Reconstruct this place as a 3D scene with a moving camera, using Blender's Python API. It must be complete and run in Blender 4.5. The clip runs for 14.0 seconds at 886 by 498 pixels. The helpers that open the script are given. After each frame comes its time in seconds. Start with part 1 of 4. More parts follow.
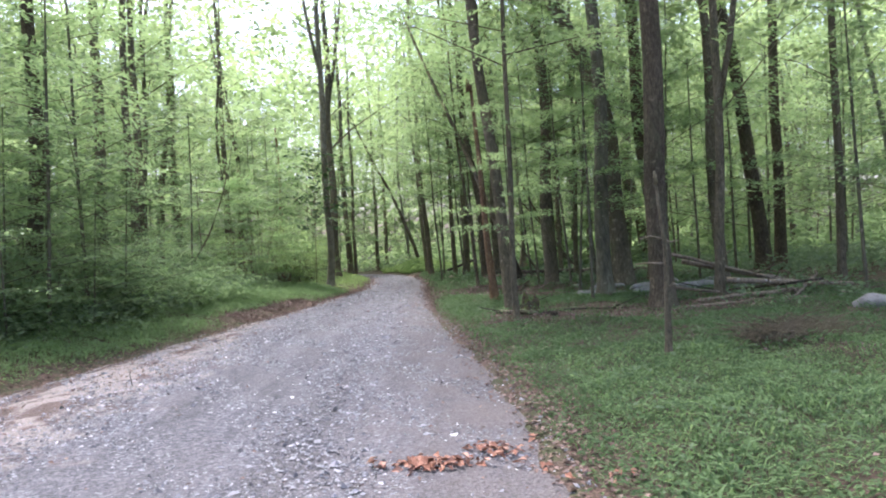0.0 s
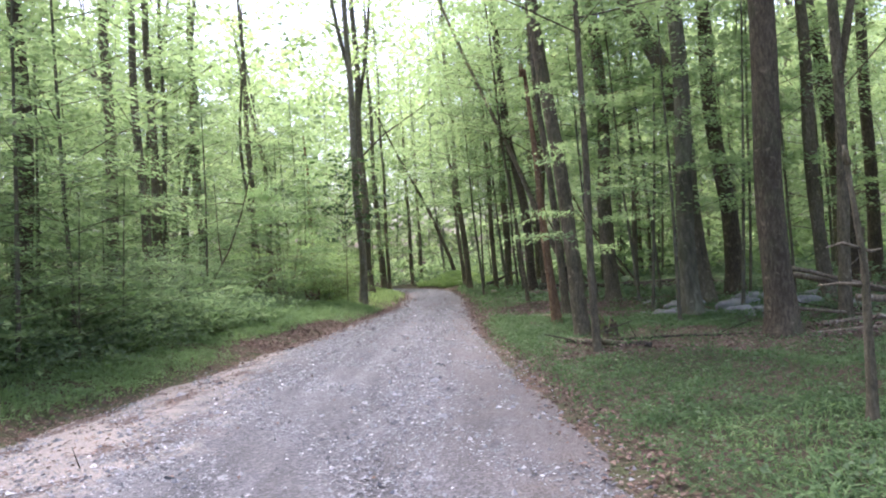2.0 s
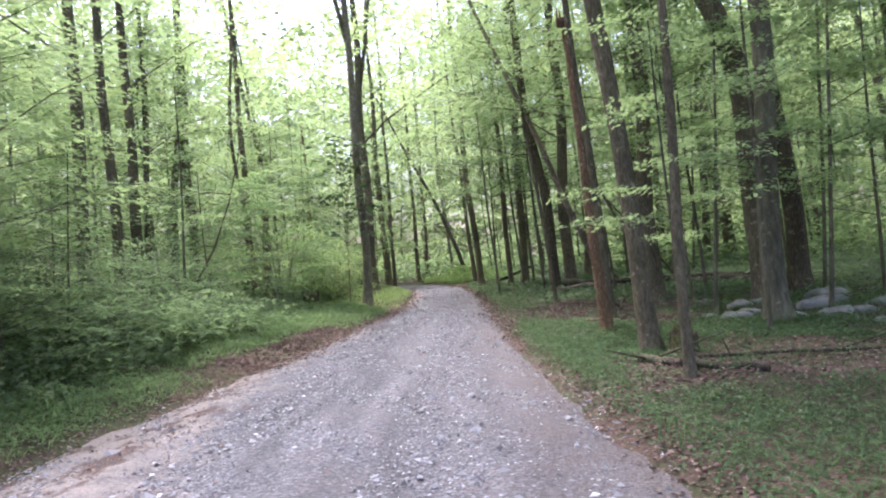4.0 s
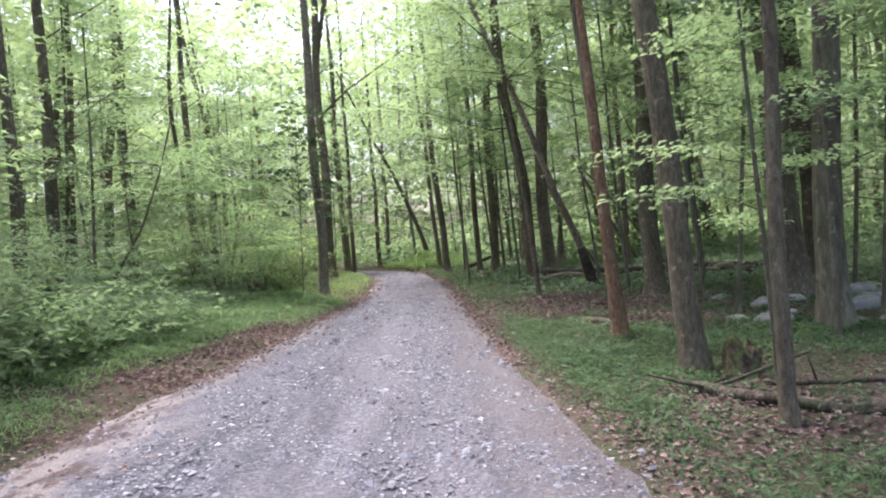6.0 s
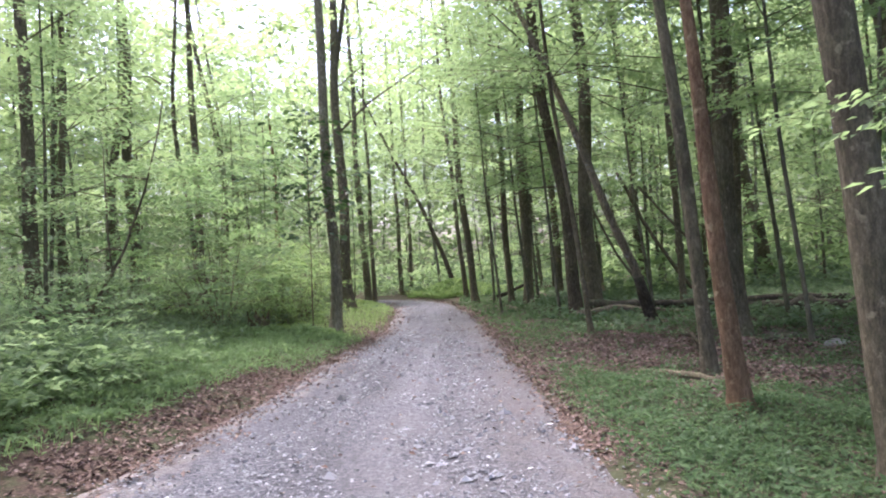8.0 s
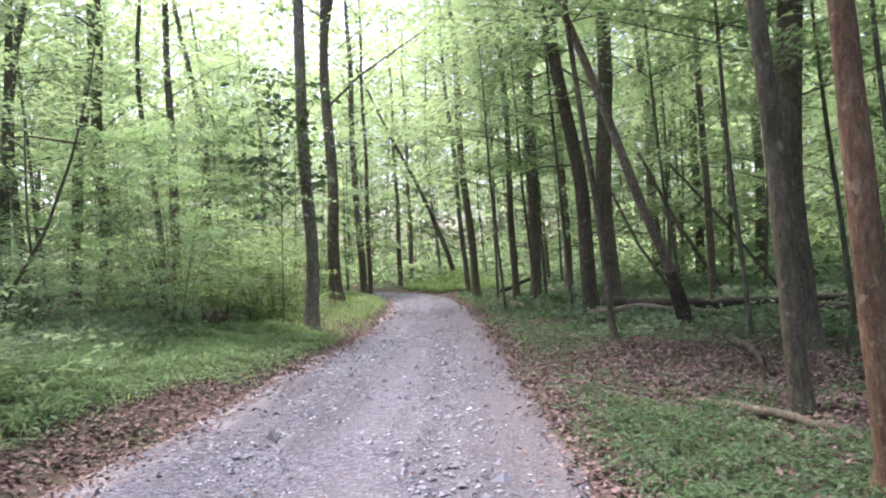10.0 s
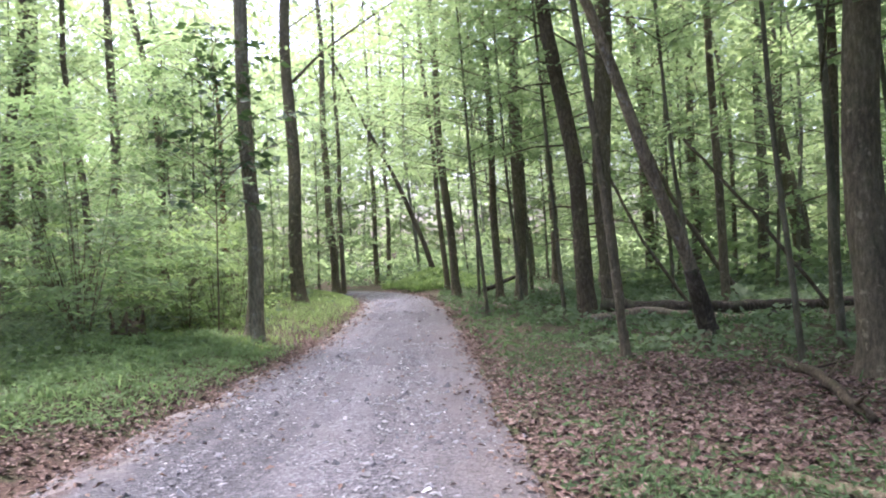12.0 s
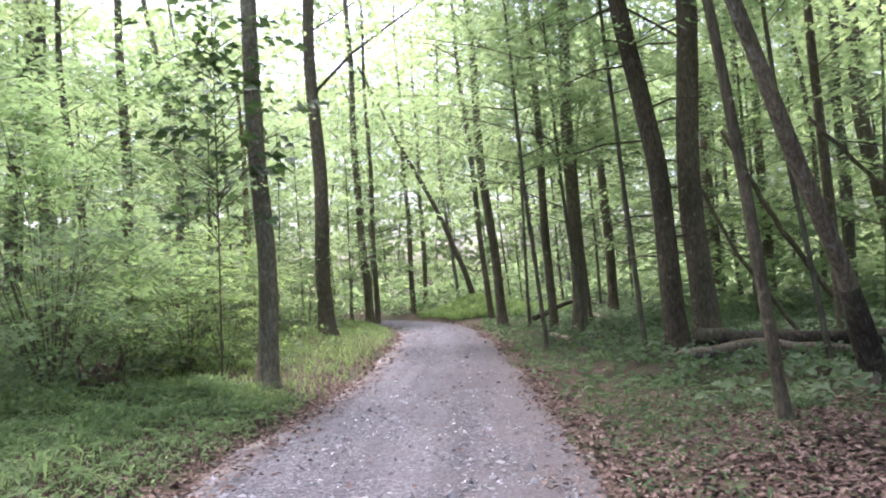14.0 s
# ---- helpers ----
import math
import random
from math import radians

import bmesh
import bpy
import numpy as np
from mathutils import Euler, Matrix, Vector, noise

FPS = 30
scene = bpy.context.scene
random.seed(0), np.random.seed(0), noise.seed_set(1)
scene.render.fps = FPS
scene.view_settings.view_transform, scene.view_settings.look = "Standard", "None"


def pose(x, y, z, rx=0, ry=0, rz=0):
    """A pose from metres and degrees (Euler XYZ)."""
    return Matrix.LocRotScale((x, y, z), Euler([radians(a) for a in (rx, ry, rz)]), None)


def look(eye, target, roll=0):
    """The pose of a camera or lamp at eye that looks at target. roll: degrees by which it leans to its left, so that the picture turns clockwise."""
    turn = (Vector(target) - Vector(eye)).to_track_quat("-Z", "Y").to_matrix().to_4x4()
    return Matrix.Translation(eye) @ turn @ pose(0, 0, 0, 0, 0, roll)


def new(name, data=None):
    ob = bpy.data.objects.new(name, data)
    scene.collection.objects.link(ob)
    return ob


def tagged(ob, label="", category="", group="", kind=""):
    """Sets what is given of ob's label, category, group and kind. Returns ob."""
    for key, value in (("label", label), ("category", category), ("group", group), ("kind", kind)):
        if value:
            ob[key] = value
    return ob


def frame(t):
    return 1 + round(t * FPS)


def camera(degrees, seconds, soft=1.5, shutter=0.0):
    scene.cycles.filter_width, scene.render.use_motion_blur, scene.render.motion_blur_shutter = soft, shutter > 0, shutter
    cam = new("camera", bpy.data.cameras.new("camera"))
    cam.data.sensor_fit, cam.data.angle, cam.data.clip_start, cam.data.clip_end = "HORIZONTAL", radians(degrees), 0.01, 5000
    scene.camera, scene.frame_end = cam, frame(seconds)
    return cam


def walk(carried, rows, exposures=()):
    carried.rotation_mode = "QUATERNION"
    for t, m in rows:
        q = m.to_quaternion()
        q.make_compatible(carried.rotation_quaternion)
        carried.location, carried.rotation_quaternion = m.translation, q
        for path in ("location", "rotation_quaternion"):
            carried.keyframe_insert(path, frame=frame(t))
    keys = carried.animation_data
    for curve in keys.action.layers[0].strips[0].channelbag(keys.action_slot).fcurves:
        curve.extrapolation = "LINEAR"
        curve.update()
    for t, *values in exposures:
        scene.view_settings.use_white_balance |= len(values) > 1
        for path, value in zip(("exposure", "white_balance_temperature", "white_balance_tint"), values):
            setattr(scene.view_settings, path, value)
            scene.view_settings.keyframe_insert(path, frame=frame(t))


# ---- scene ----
cam = camera(63.6, 14.0, soft=2.0)
METRES, EYE, TILT, LEAN, TURN = 18.3, 1.5, 0.0, 0.0, 0.0
EXPOSURES = [(0.0, 2.22, 5790, 21), (2.0, 2.31, 5850, 24), (4.0, 2.39, 5850, 26), (8.0, 2.45, 5790, 28), (12.5, 2.61, 5740, 31), (14.0, 2.6, 5780, 31)]
ROWS = [
    (0.0, 0.0, 0.0, 0.0, 0.0, 0.05, 3.35),
    (0.5, -0.0016, 0.0342, 0.0014, 1.43, -0.39, 3.72),
    (1.0, -0.0068, 0.0685, 0.0028, 0.94, -1.08, 4.97),
    (1.5, -0.0115, 0.1063, 0.0039, -0.07, -0.27, 5.28),
    (2.0, -0.0211, 0.1416, 0.0042, 2.57, 1.14, 4.1),
    (2.5, -0.0249, 0.1773, 0.0054, 0.45, 0.22, 4.43),
    (3.0, -0.0319, 0.2148, 0.0057, 2.93, 0.85, 4.94),
    (5.5, -0.058, 0.3925, 0.0084, 1.35, -0.23, 4.56),
    (6.0, -0.0608, 0.4263, 0.0085, -0.39, -0.8, 4.28),
    (6.5, -0.062, 0.4624, 0.0085, -0.78, -1.07, 4.43),
    (7.0, -0.0663, 0.4967, 0.0095, -0.12, -0.69, 4.23),
    (7.5, -0.0686, 0.5339, 0.0101, -0.22, 0.09, 4.11),
    (8.0, -0.0702, 0.5704, 0.009, 1.45, 1.52, 3.98),
    (10.5, -0.0544, 0.7474, 0.0042, 1.7, 0.44, 2.97),
    (11.0, -0.0491, 0.7803, 0.0038, -0.08, -0.03, 2.64),
    (11.5, -0.0494, 0.8172, 0.0045, 1.02, 0.33, 2.91),
    (12.0, -0.052, 0.8523, 0.0034, 0.53, 0.6, 3.19),
    (12.5, -0.0556, 0.8894, 0.0042, 3.1, 2.33, 3.73),
    (13.0, -0.06, 0.9239, 0.0031, 4.95, 3.14, 3.4),
    (13.5, -0.0648, 0.9588, 0.0022, 2.93, 2.63, 3.97),
    (14.0, -0.0708, 0.9916, 0.0013, 3.29, 2.93, 4.14),
]
walk(cam, [(t, pose(0, 0, EYE, TILT, LEAN, TURN) @ pose(METRES * x, METRES * y, METRES * z, 90 + pitch, roll, yaw)) for t, x, y, z, yaw, pitch, roll in ROWS],
     exposures=EXPOSURES)


# ---------------------------------------------------------------- light
SUN_ELEVATION, SUN_AZIMUTH = 70.0, -35.0      # degrees; azimuth from +y towards +x
world = bpy.data.worlds.new("overcast_sky")
scene.world = world
world.use_nodes = True
wn = world.node_tree
sky = wn.nodes.new("ShaderNodeTexSky")
sky.sky_type = "NISHITA"
sky.sun_disc = False
sky.sun_elevation = radians(SUN_ELEVATION)
sky.sun_rotation = radians(SUN_AZIMUTH)
sky.air_density, sky.dust_density, sky.ozone_density = 1.0, 6.0, 0.6
background = wn.nodes["Background"]
background.inputs["Strength"].default_value = 0.15
wn.links.new(sky.outputs["Color"], background.inputs["Color"])
sun_lamp = bpy.data.lights.new("sun", "SUN")
sun_lamp.energy, sun_lamp.angle, sun_lamp.color = 1.5, radians(20), (1.0, 0.97, 0.91)
sun = new("sun", sun_lamp)
e, a = radians(SUN_ELEVATION), radians(SUN_AZIMUTH)
sun.matrix_world = look((40 * math.cos(e) * math.sin(a), 40 * math.cos(e) * math.cos(a), 40 * math.sin(e)), (0, 0, 0))


# ---------------------------------------------------------------- materials
class Nodes:
    """A short way to write a node material."""

    def __init__(self, name):
        self.mat = bpy.data.materials.new(name)
        self.mat.use_nodes = True
        self.tree = self.mat.node_tree
        self.bsdf = self.tree.nodes["Principled BSDF"]
        self.out = self.tree.nodes["Material Output"]

    def add(self, kind, **inputs):
        node = self.tree.nodes.new("ShaderNode" + kind)
        for key, value in inputs.items():
            self.put(node.inputs[key.replace("_", " ")], value)
        return node

    def put(self, socket, value):
        if isinstance(value, bpy.types.NodeSocket):
            self.tree.links.new(value, socket)
        else:
            socket.default_value = value

    def coords(self, scale=(1, 1, 1), kind="Object"):
        c = self.add("TexCoord")
        m = self.add("Mapping", Vector=c.outputs[kind])
        m.inputs["Scale"].default_value = scale
        return m.outputs["Vector"]

    def noise(self, scale, detail=4.0, rough=0.55, vector=None):
        n = self.add("TexNoise", Scale=scale, Detail=detail, Roughness=rough)
        if vector is not None:
            self.put(n.inputs["Vector"], vector)
        return n.outputs["Fac"]

    def ramp(self, fac, *stops):
        r = self.add("ValToRGB", Fac=fac)
        e = r.color_ramp.elements
        while len(e) < len(stops):
            e.new(0.5)
        for item, (at, colour) in zip(e, stops):
            item.position, item.color = at, (*colour, 1)
        return r.outputs["Color"]

    def mix(self, fac, a, b):
        m = self.tree.nodes.new("ShaderNodeMix")
        m.data_type = "RGBA"
        self.put(m.inputs[0], fac)
        self.put(m.inputs[6], a if isinstance(a, bpy.types.NodeSocket) else (*a, 1))
        self.put(m.inputs[7], b if isinstance(b, bpy.types.NodeSocket) else (*b, 1))
        return m.outputs[2]

    def math(self, op, a, b=0.0, clamp=False):
        m = self.add("Math")
        m.operation, m.use_clamp = op, clamp
        self.put(m.inputs[0], a)
        self.put(m.inputs[1], b)
        return m.outputs[0]

    def bump(self, height, strength, distance=0.02):
        b = self.add("Bump", Height=height, Strength=strength, Distance=distance)
        self.put(self.bsdf.inputs["Normal"], b.outputs["Normal"])

    def finish(self, colour, rough=0.85, spec=0.25):
        self.put(self.bsdf.inputs["Base Color"], colour)
        self.put(self.bsdf.inputs["Roughness"], rough)
        self.put(self.bsdf.inputs["Specular IOR Level"], spec)
        return self.mat


def leaf_material(name, dark, mid, light, through_leaf, share=0.45, gloss=0.35):
    """Thin leaves: colour differs from leaf to leaf, and light comes through them."""
    n = Nodes(name)
    island = n.add("NewGeometry").outputs["Random Per Island"]
    large = n.noise(0.35, 2.0, vector=n.coords())
    pick = n.math("ADD", n.math("MULTIPLY", island, 0.6), n.math("MULTIPLY", large, 0.4))
    colour = n.ramp(pick, (0.15, dark), (0.5, mid), (0.85, light))
    n.finish(colour, 0.6, gloss * 0.6)
    t = n.add("BsdfTranslucent", Color=n.mix(0.55, colour, through_leaf))
    m = n.add("MixShader", Fac=share)
    n.tree.links.new(n.bsdf.outputs[0], m.inputs[1])
    n.tree.links.new(t.outputs[0], m.inputs[2])
    n.tree.links.new(m.outputs[0], n.out.inputs["Surface"])
    return n.mat


def bark_material(name, dark, light, moss=0.25, moss_colour=(0.075, 0.095, 0.04), ridge=9.0):
    n = Nodes(name)
    ridges = n.noise(ridge * 3.2, 6.0, 0.7, n.coords((1, 1, 0.3)))
    fine = n.noise(90, 4.0, 0.65, n.coords((1, 1, 0.6)))
    patch = n.noise(2.4, 5.0, 0.65, n.coords((1, 1, 0.7)))
    h = n.math("ADD", n.math("MULTIPLY", ridges, 0.7), n.math("MULTIPLY", fine, 0.3))
    colour = n.ramp(h, (0.36, tuple(c * 0.6 for c in dark)), (0.48, dark), (0.66, light))
    shade = n.ramp(n.noise(1.1, 3.0, 0.6, n.coords((1, 1, 0.5))), (0.36, (0.6, 0.6, 0.6)), (0.62, (1, 1, 1)))
    blotch = n.tree.nodes.new("ShaderNodeMix")
    blotch.data_type, blotch.blend_type = "RGBA", "MULTIPLY"
    blotch.inputs[0].default_value = 1.0
    n.put(blotch.inputs[6], colour)
    n.put(blotch.inputs[7], shade)
    colour = blotch.outputs[2]
    green = n.ramp(patch, (0.5, (0, 0, 0)), (0.68, (moss, moss, moss)))
    colour = n.mix(green, colour, moss_colour)
    lichen = n.ramp(n.noise(7, 4, 0.65, n.coords()), (0.6, (0, 0, 0)), (0.7, (0.45, 0.45, 0.45)))
    colour = n.mix(lichen, colour, tuple(min(0.4, c * 1.7) for c in light))
    n.bump(h, 0.9, 0.03)
    return n.finish(colour, 0.92, 0.15)


LEAF_CANOPY = leaf_material("canopy_leaf", (0.07, 0.108, 0.046), (0.104, 0.154, 0.064), (0.145, 0.205, 0.082), (0.42, 0.55, 0.21), 0.63)
LEAF_MAPLE = leaf_material("maple_leaf", (0.071, 0.115, 0.05), (0.104, 0.161, 0.069), (0.143, 0.211, 0.091), (0.4, 0.54, 0.22), 0.61)
LEAF_SHRUB = leaf_material("shrub_leaf", (0.092, 0.142, 0.068), (0.13, 0.19, 0.092), (0.18, 0.25, 0.126), (0.38, 0.54, 0.23), 0.54, 0.4)
# sunlight in the gaps is put into this brighter, yellower leaf colour
LEAF_PALE = leaf_material("sunlit_shrub_leaf", (0.078, 0.126, 0.044), (0.114, 0.18, 0.06), (0.16, 0.23, 0.082), (0.35, 0.49, 0.15), 0.56)
LEAF_BROAD = leaf_material("broad_leaf", (0.068, 0.102, 0.055), (0.096, 0.138, 0.072), (0.136, 0.182, 0.096), (0.22, 0.33, 0.14), 0.42, 0.3)
# right-hand grass, with the shade under the trees put into its colour
SHADED_GRASS = leaf_material("shaded_grass_blade", (0.044, 0.076, 0.033), (0.064, 0.107, 0.045), (0.092, 0.143, 0.06), (0.15, 0.24, 0.085), 0.4, 0.2)
LEAF_FINE = leaf_material("fine_shrub_leaf", (0.07, 0.114, 0.05), (0.102, 0.16, 0.067), (0.142, 0.212, 0.088), (0.34, 0.5, 0.18), 0.57, 0.25)
# large leaves coloured darker, as if seen from their shaded side
LEAF_SHADED = leaf_material("shaded_big_leaf", (0.03, 0.058, 0.024), (0.045, 0.08, 0.032), (0.065, 0.11, 0.042), (0.12, 0.2, 0.05), 0.25, 0.4)
# brighter copy of the grass, light of the open verge put into its colour
LIT_GRASS = leaf_material("lit_grass_blade", (0.074, 0.124, 0.053), (0.11, 0.173, 0.072), (0.15, 0.22, 0.095), (0.28, 0.42, 0.15), 0.48, 0.25)
BARK = bark_material("grey_brown_bark", (0.108, 0.0902, 0.0576), (0.216, 0.186, 0.122))
BARK_DARK = bark_material("dark_furrowed_bark", (0.0768, 0.0608, 0.0396), (0.161, 0.132, 0.0882), 0.25)
BARK_SMOOTH = bark_material("smooth_grey_bark", (0.106, 0.098, 0.0639), (0.202, 0.188, 0.128), 0.4, ridge=4.0)
# haze in front of distant trunks, put into a paler bark colour
BARK_HAZY = bark_material("hazy_far_bark", (0.144, 0.136, 0.0972), (0.264, 0.253, 0.187), 0.4, (0.115, 0.137, 0.063), ridge=4.0)
BARK_RED = bark_material("reddish_rotting_wood", (0.149, 0.0882, 0.0495), (0.278, 0.191, 0.113), 0.2)
DEADWOOD = bark_material("weathered_deadwood", (0.173, 0.139, 0.0972), (0.346, 0.289, 0.207), 0.12)
BLEACHED = bark_material("bleached_dead_wood", (0.192, 0.157, 0.108), (0.442, 0.372, 0.261), 0.12)
BARK_FLAKY = bark_material("flaking_tan_bark", (0.163, 0.143, 0.0972), (0.326, 0.29, 0.202), 0.12)
DARK_LOG = bark_material("damp_dark_log", (0.048, 0.0392, 0.0288), (0.134, 0.11, 0.0792), 0.45)


def litter_material():
    n = Nodes("dry_leaf")
    island = n.add("NewGeometry").outputs["Random Per Island"]
    colour = n.ramp(island, (0.0, (0.05, 0.03, 0.022)), (0.35, (0.105, 0.066, 0.05)), (0.7, (0.15, 0.1, 0.077)), (1.0, (0.21, 0.155, 0.125)))
    grain = n.noise(60, 3, 0.6, n.coords())
    n.bump(grain, 0.3, 0.004)
    return n.finish(colour, 0.75, 0.3)


def orange_litter_material():
    n = Nodes("rusty_dead_leaf")
    island = n.add("NewGeometry").outputs["Random Per Island"]
    return n.finish(n.ramp(island, (0.0, (0.11, 0.05, 0.032)), (0.5, (0.24, 0.115, 0.072)), (1.0, (0.34, 0.21, 0.15))), 0.75, 0.25)


def ground_material():
    """Forest floor: dark humus with brown leaf litter and thin moss."""
    n = Nodes("forest_floor")
    v = n.coords()
    small = n.noise(34, 5, 0.7, v)
    mid = n.noise(5, 4, 0.6, v)
    large = n.noise(0.5, 3, 0.55, v)
    litter = n.ramp(small, (0.3, (0.035, 0.024, 0.018)), (0.5, (0.08, 0.055, 0.042)), (0.72, (0.15, 0.107, 0.082)))
    green = n.ramp(mid, (0.35, (0.03, 0.038, 0.018)), (0.65, (0.048, 0.066, 0.026)))
    cover = n.ramp(n.math("ADD", n.math("MULTIPLY", mid, 0.5), n.math("MULTIPLY", large, 0.5)), (0.44, (0, 0, 0)), (0.56, (0.75, 0.75, 0.75)))
    n.bump(n.math("ADD", small, mid), 0.8, 0.03)
    return n.finish(n.mix(cover, litter, green), 0.95, 0.1)


def road_material():
    """Crushed grey stone, packed in the wheel tracks; sand and leaf crumbs along both edges."""
    n = Nodes("gravel_road")
    v = n.coords()
    stones = n.add("TexVoronoi", Scale=38.0, Vector=v)
    fine = n.add("TexVoronoi", Scale=95.0, Vector=v)
    large = n.noise(0.8, 4, 0.6, v)
    colour = n.ramp(stones.outputs["Color"], (0.1, (0.024, 0.024, 0.028)), (0.5, (0.078, 0.077, 0.085)), (0.9, (0.25, 0.249, 0.262)))
    colour2 = n.ramp(fine.outputs["Color"], (0.1, (0.034, 0.034, 0.038)), (0.9, (0.15, 0.149, 0.158)))
    colour = n.mix(0.5, colour, colour2)
    worn = n.ramp(large, (0.4, (0, 0, 0)), (0.65, (0.5, 0.5, 0.5)))
    colour = n.mix(worn, colour, (0.1, 0.095, 0.094))
    streak = n.ramp(n.noise(1.0, 4, 0.6, n.coords((2.2, 0.16, 1))), (0.36, (0.54, 0.54, 0.545)), (0.62, (0.98, 0.98, 0.985)))
    tracks = n.tree.nodes.new("ShaderNodeMix")
    tracks.data_type, tracks.blend_type = "RGBA", "MULTIPLY"
    tracks.inputs[0].default_value = 1.0
    n.put(tracks.inputs[6], colour)
    n.put(tracks.inputs[7], streak)
    colour = tracks.outputs[2]
    place = n.add("SeparateXYZ", Vector=v)
    # irregular darker oval on the track around x -1.6, y 29.5
    off_x = n.math("MULTIPLY", n.math("ADD", place.outputs["X"], 1.6), 1.1)
    off_y = n.math("MULTIPLY", n.math("ADD", place.outputs["Y"], -29.5), 0.24)
    away = n.math("SQRT", n.math("ADD", n.math("MULTIPLY", off_x, off_x), n.math("MULTIPLY", off_y, off_y)))
    away = n.math("ADD", away, n.math("MULTIPLY", n.math("SUBTRACT", n.noise(1.5, 5, 0.7, v), 0.5), 2.2))
    dark_patch = n.ramp(away, (0.35, (0.55, 0.55, 0.55)), (1.0, (0, 0, 0)))
    colour = n.mix(dark_patch, colour, (0.045, 0.044, 0.044))
    across = n.add("SeparateXYZ", Vector=n.add("UVMap").outputs["UV"]).outputs["X"]
    ragged = n.math("ADD", across, n.math("MULTIPLY", n.math("SUBTRACT", n.noise(2.2, 5, 0.65, v), 0.5), 0.5))
    narrows = n.add("MapRange", Value=n.add("SeparateXYZ", Vector=v).outputs["Y"])
    for key, value in (("From Min", 9.5), ("From Max", 16.5), ("To Min", -0.16), ("To Max", 0.08)):
        narrows.inputs[key].default_value = value
    left = n.ramp(n.math("ADD", ragged, narrows.outputs["Result"]), (0.14, (1, 1, 1)), (0.26, (0, 0, 0)))
    # right half darkened as in shade; real leaf crumbs thicken towards the edge
    right = n.ramp(ragged, (0.55, (0, 0, 0)), (0.8, (0.3, 0.3, 0.3)), (1.0, (0.85, 0.85, 0.85)))
    crumbs = n.ramp(n.noise(45, 4, 0.7, v), (0.35, (0.05, 0.04, 0.034)), (0.52, (0.1, 0.085, 0.076)), (0.7, (0.175, 0.156, 0.144)))
    mulch = n.ramp(n.noise(60, 4, 0.7, v), (0.35, (0.03, 0.02, 0.016)), (0.6, (0.09, 0.064, 0.052)), (0.75, (0.16, 0.125, 0.105)))
    sand = n.mix(n.ramp(n.noise(1.3, 6, 0.72, n.coords((1.0, 0.7, 1.0))), (0.5, (0, 0, 0)), (0.56, (1, 1, 1))), n.ramp(n.noise(55, 4, 0.7, v), (0.3, (0.11, 0.094, 0.084)), (0.7, (0.25, 0.22, 0.2))), mulch)
    colour = n.mix(left, colour, sand)
    colour = n.mix(right, colour, crumbs)
    h = n.math("ADD", stones.outputs["Distance"], n.math("MULTIPLY", fine.outputs["Distance"], 0.5))
    n.bump(h, 0.8, 0.02)
    return n.finish(colour, 0.85, 0.3)


def stone_material(name, *stops):
    n = Nodes(name)
    island = n.add("NewGeometry").outputs["Random Per Island"]
    grain = n.noise(120, 4, 0.6, n.coords())
    n.bump(grain, 0.3, 0.003)
    colour = n.mix(n.math("MULTIPLY", grain, 0.35), n.ramp(island, *stops), (0.2, 0.2, 0.2))
    return n.finish(colour, 0.8, 0.35)


def boulder_material():
    n = Nodes("pale_boulder")
    v = n.coords()
    a = n.noise(4, 6, 0.65, v)
    colour = n.ramp(a, (0.3, (0.09, 0.088, 0.078)), (0.55, (0.2, 0.195, 0.178)), (0.75, (0.3, 0.29, 0.27)))
    colour = n.mix(n.ramp(n.noise(2, 3, 0.6, v), (0.55, (0, 0, 0)), (0.66, (0.4, 0.4, 0.4))), colour, (0.07, 0.09, 0.045))
    n.bump(a, 0.6, 0.03)
    return n.finish(colour, 0.9, 0.2)


def moss_material():
    n = Nodes("mossy_wood")
    v = n.coords()
    a = n.noise(14, 5, 0.65, v)
    colour = n.ramp(a, (0.35, (0.035, 0.027, 0.02)), (0.5, (0.08, 0.06, 0.04)), (0.62, (0.08, 0.12, 0.03)))
    n.bump(a, 1.0, 0.03)
    return n.finish(colour, 0.95, 0.1)


LITTER, RUSTY = litter_material(), orange_litter_material()
SOIL, ROAD = ground_material(), road_material()
GRAVEL = stone_material("crushed_stone", (0.0, (0.035, 0.035, 0.038)), (0.3, (0.11, 0.109, 0.116)), (0.85, (0.2, 0.198, 0.208)), (0.96, (0.27, 0.267, 0.275)), (1.0, (0.46, 0.45, 0.45)))
BOULDER, MOSS = boulder_material(), moss_material()


# ---------------------------------------------------------------- plan
ROAD_LINE = np.array([(-1.9, -60), (-2.2, -12), (-2.45, 4), (-2.45, 8), (-2.4, 12), (-2.3, 16), (-2.2, 22), (-2.2, 30), (-2.5, 37),
                      (-3.2, 44), (-4.7, 49.5), (-7.6, 54), (-12, 57), (-20, 59.5), (-45, 62)], float)
ROAD_HALF = np.array([3.2, 3.4, 3.3, 3.15, 2.6, 2.17, 1.82, 1.52, 1.45, 1.45, 1.45, 1.45, 1.5, 1.5, 1.5])


def dense_line(step=0.25):
    """The middle of the road, softened, as points with half widths."""
    s = np.concatenate([[0], np.cumsum(np.linalg.norm(np.diff(ROAD_LINE, axis=0), axis=1))])
    q = np.arange(0, s[-1], step)
    cols = [np.interp(q, s, ROAD_LINE[:, 0]), np.interp(q, s, ROAD_LINE[:, 1]), np.interp(q, s, ROAD_HALF)]
    k = np.ones(17) / 17
    return np.stack([np.convolve(np.pad(c, 8, mode="edge"), k, mode="valid") for c in cols], 1)


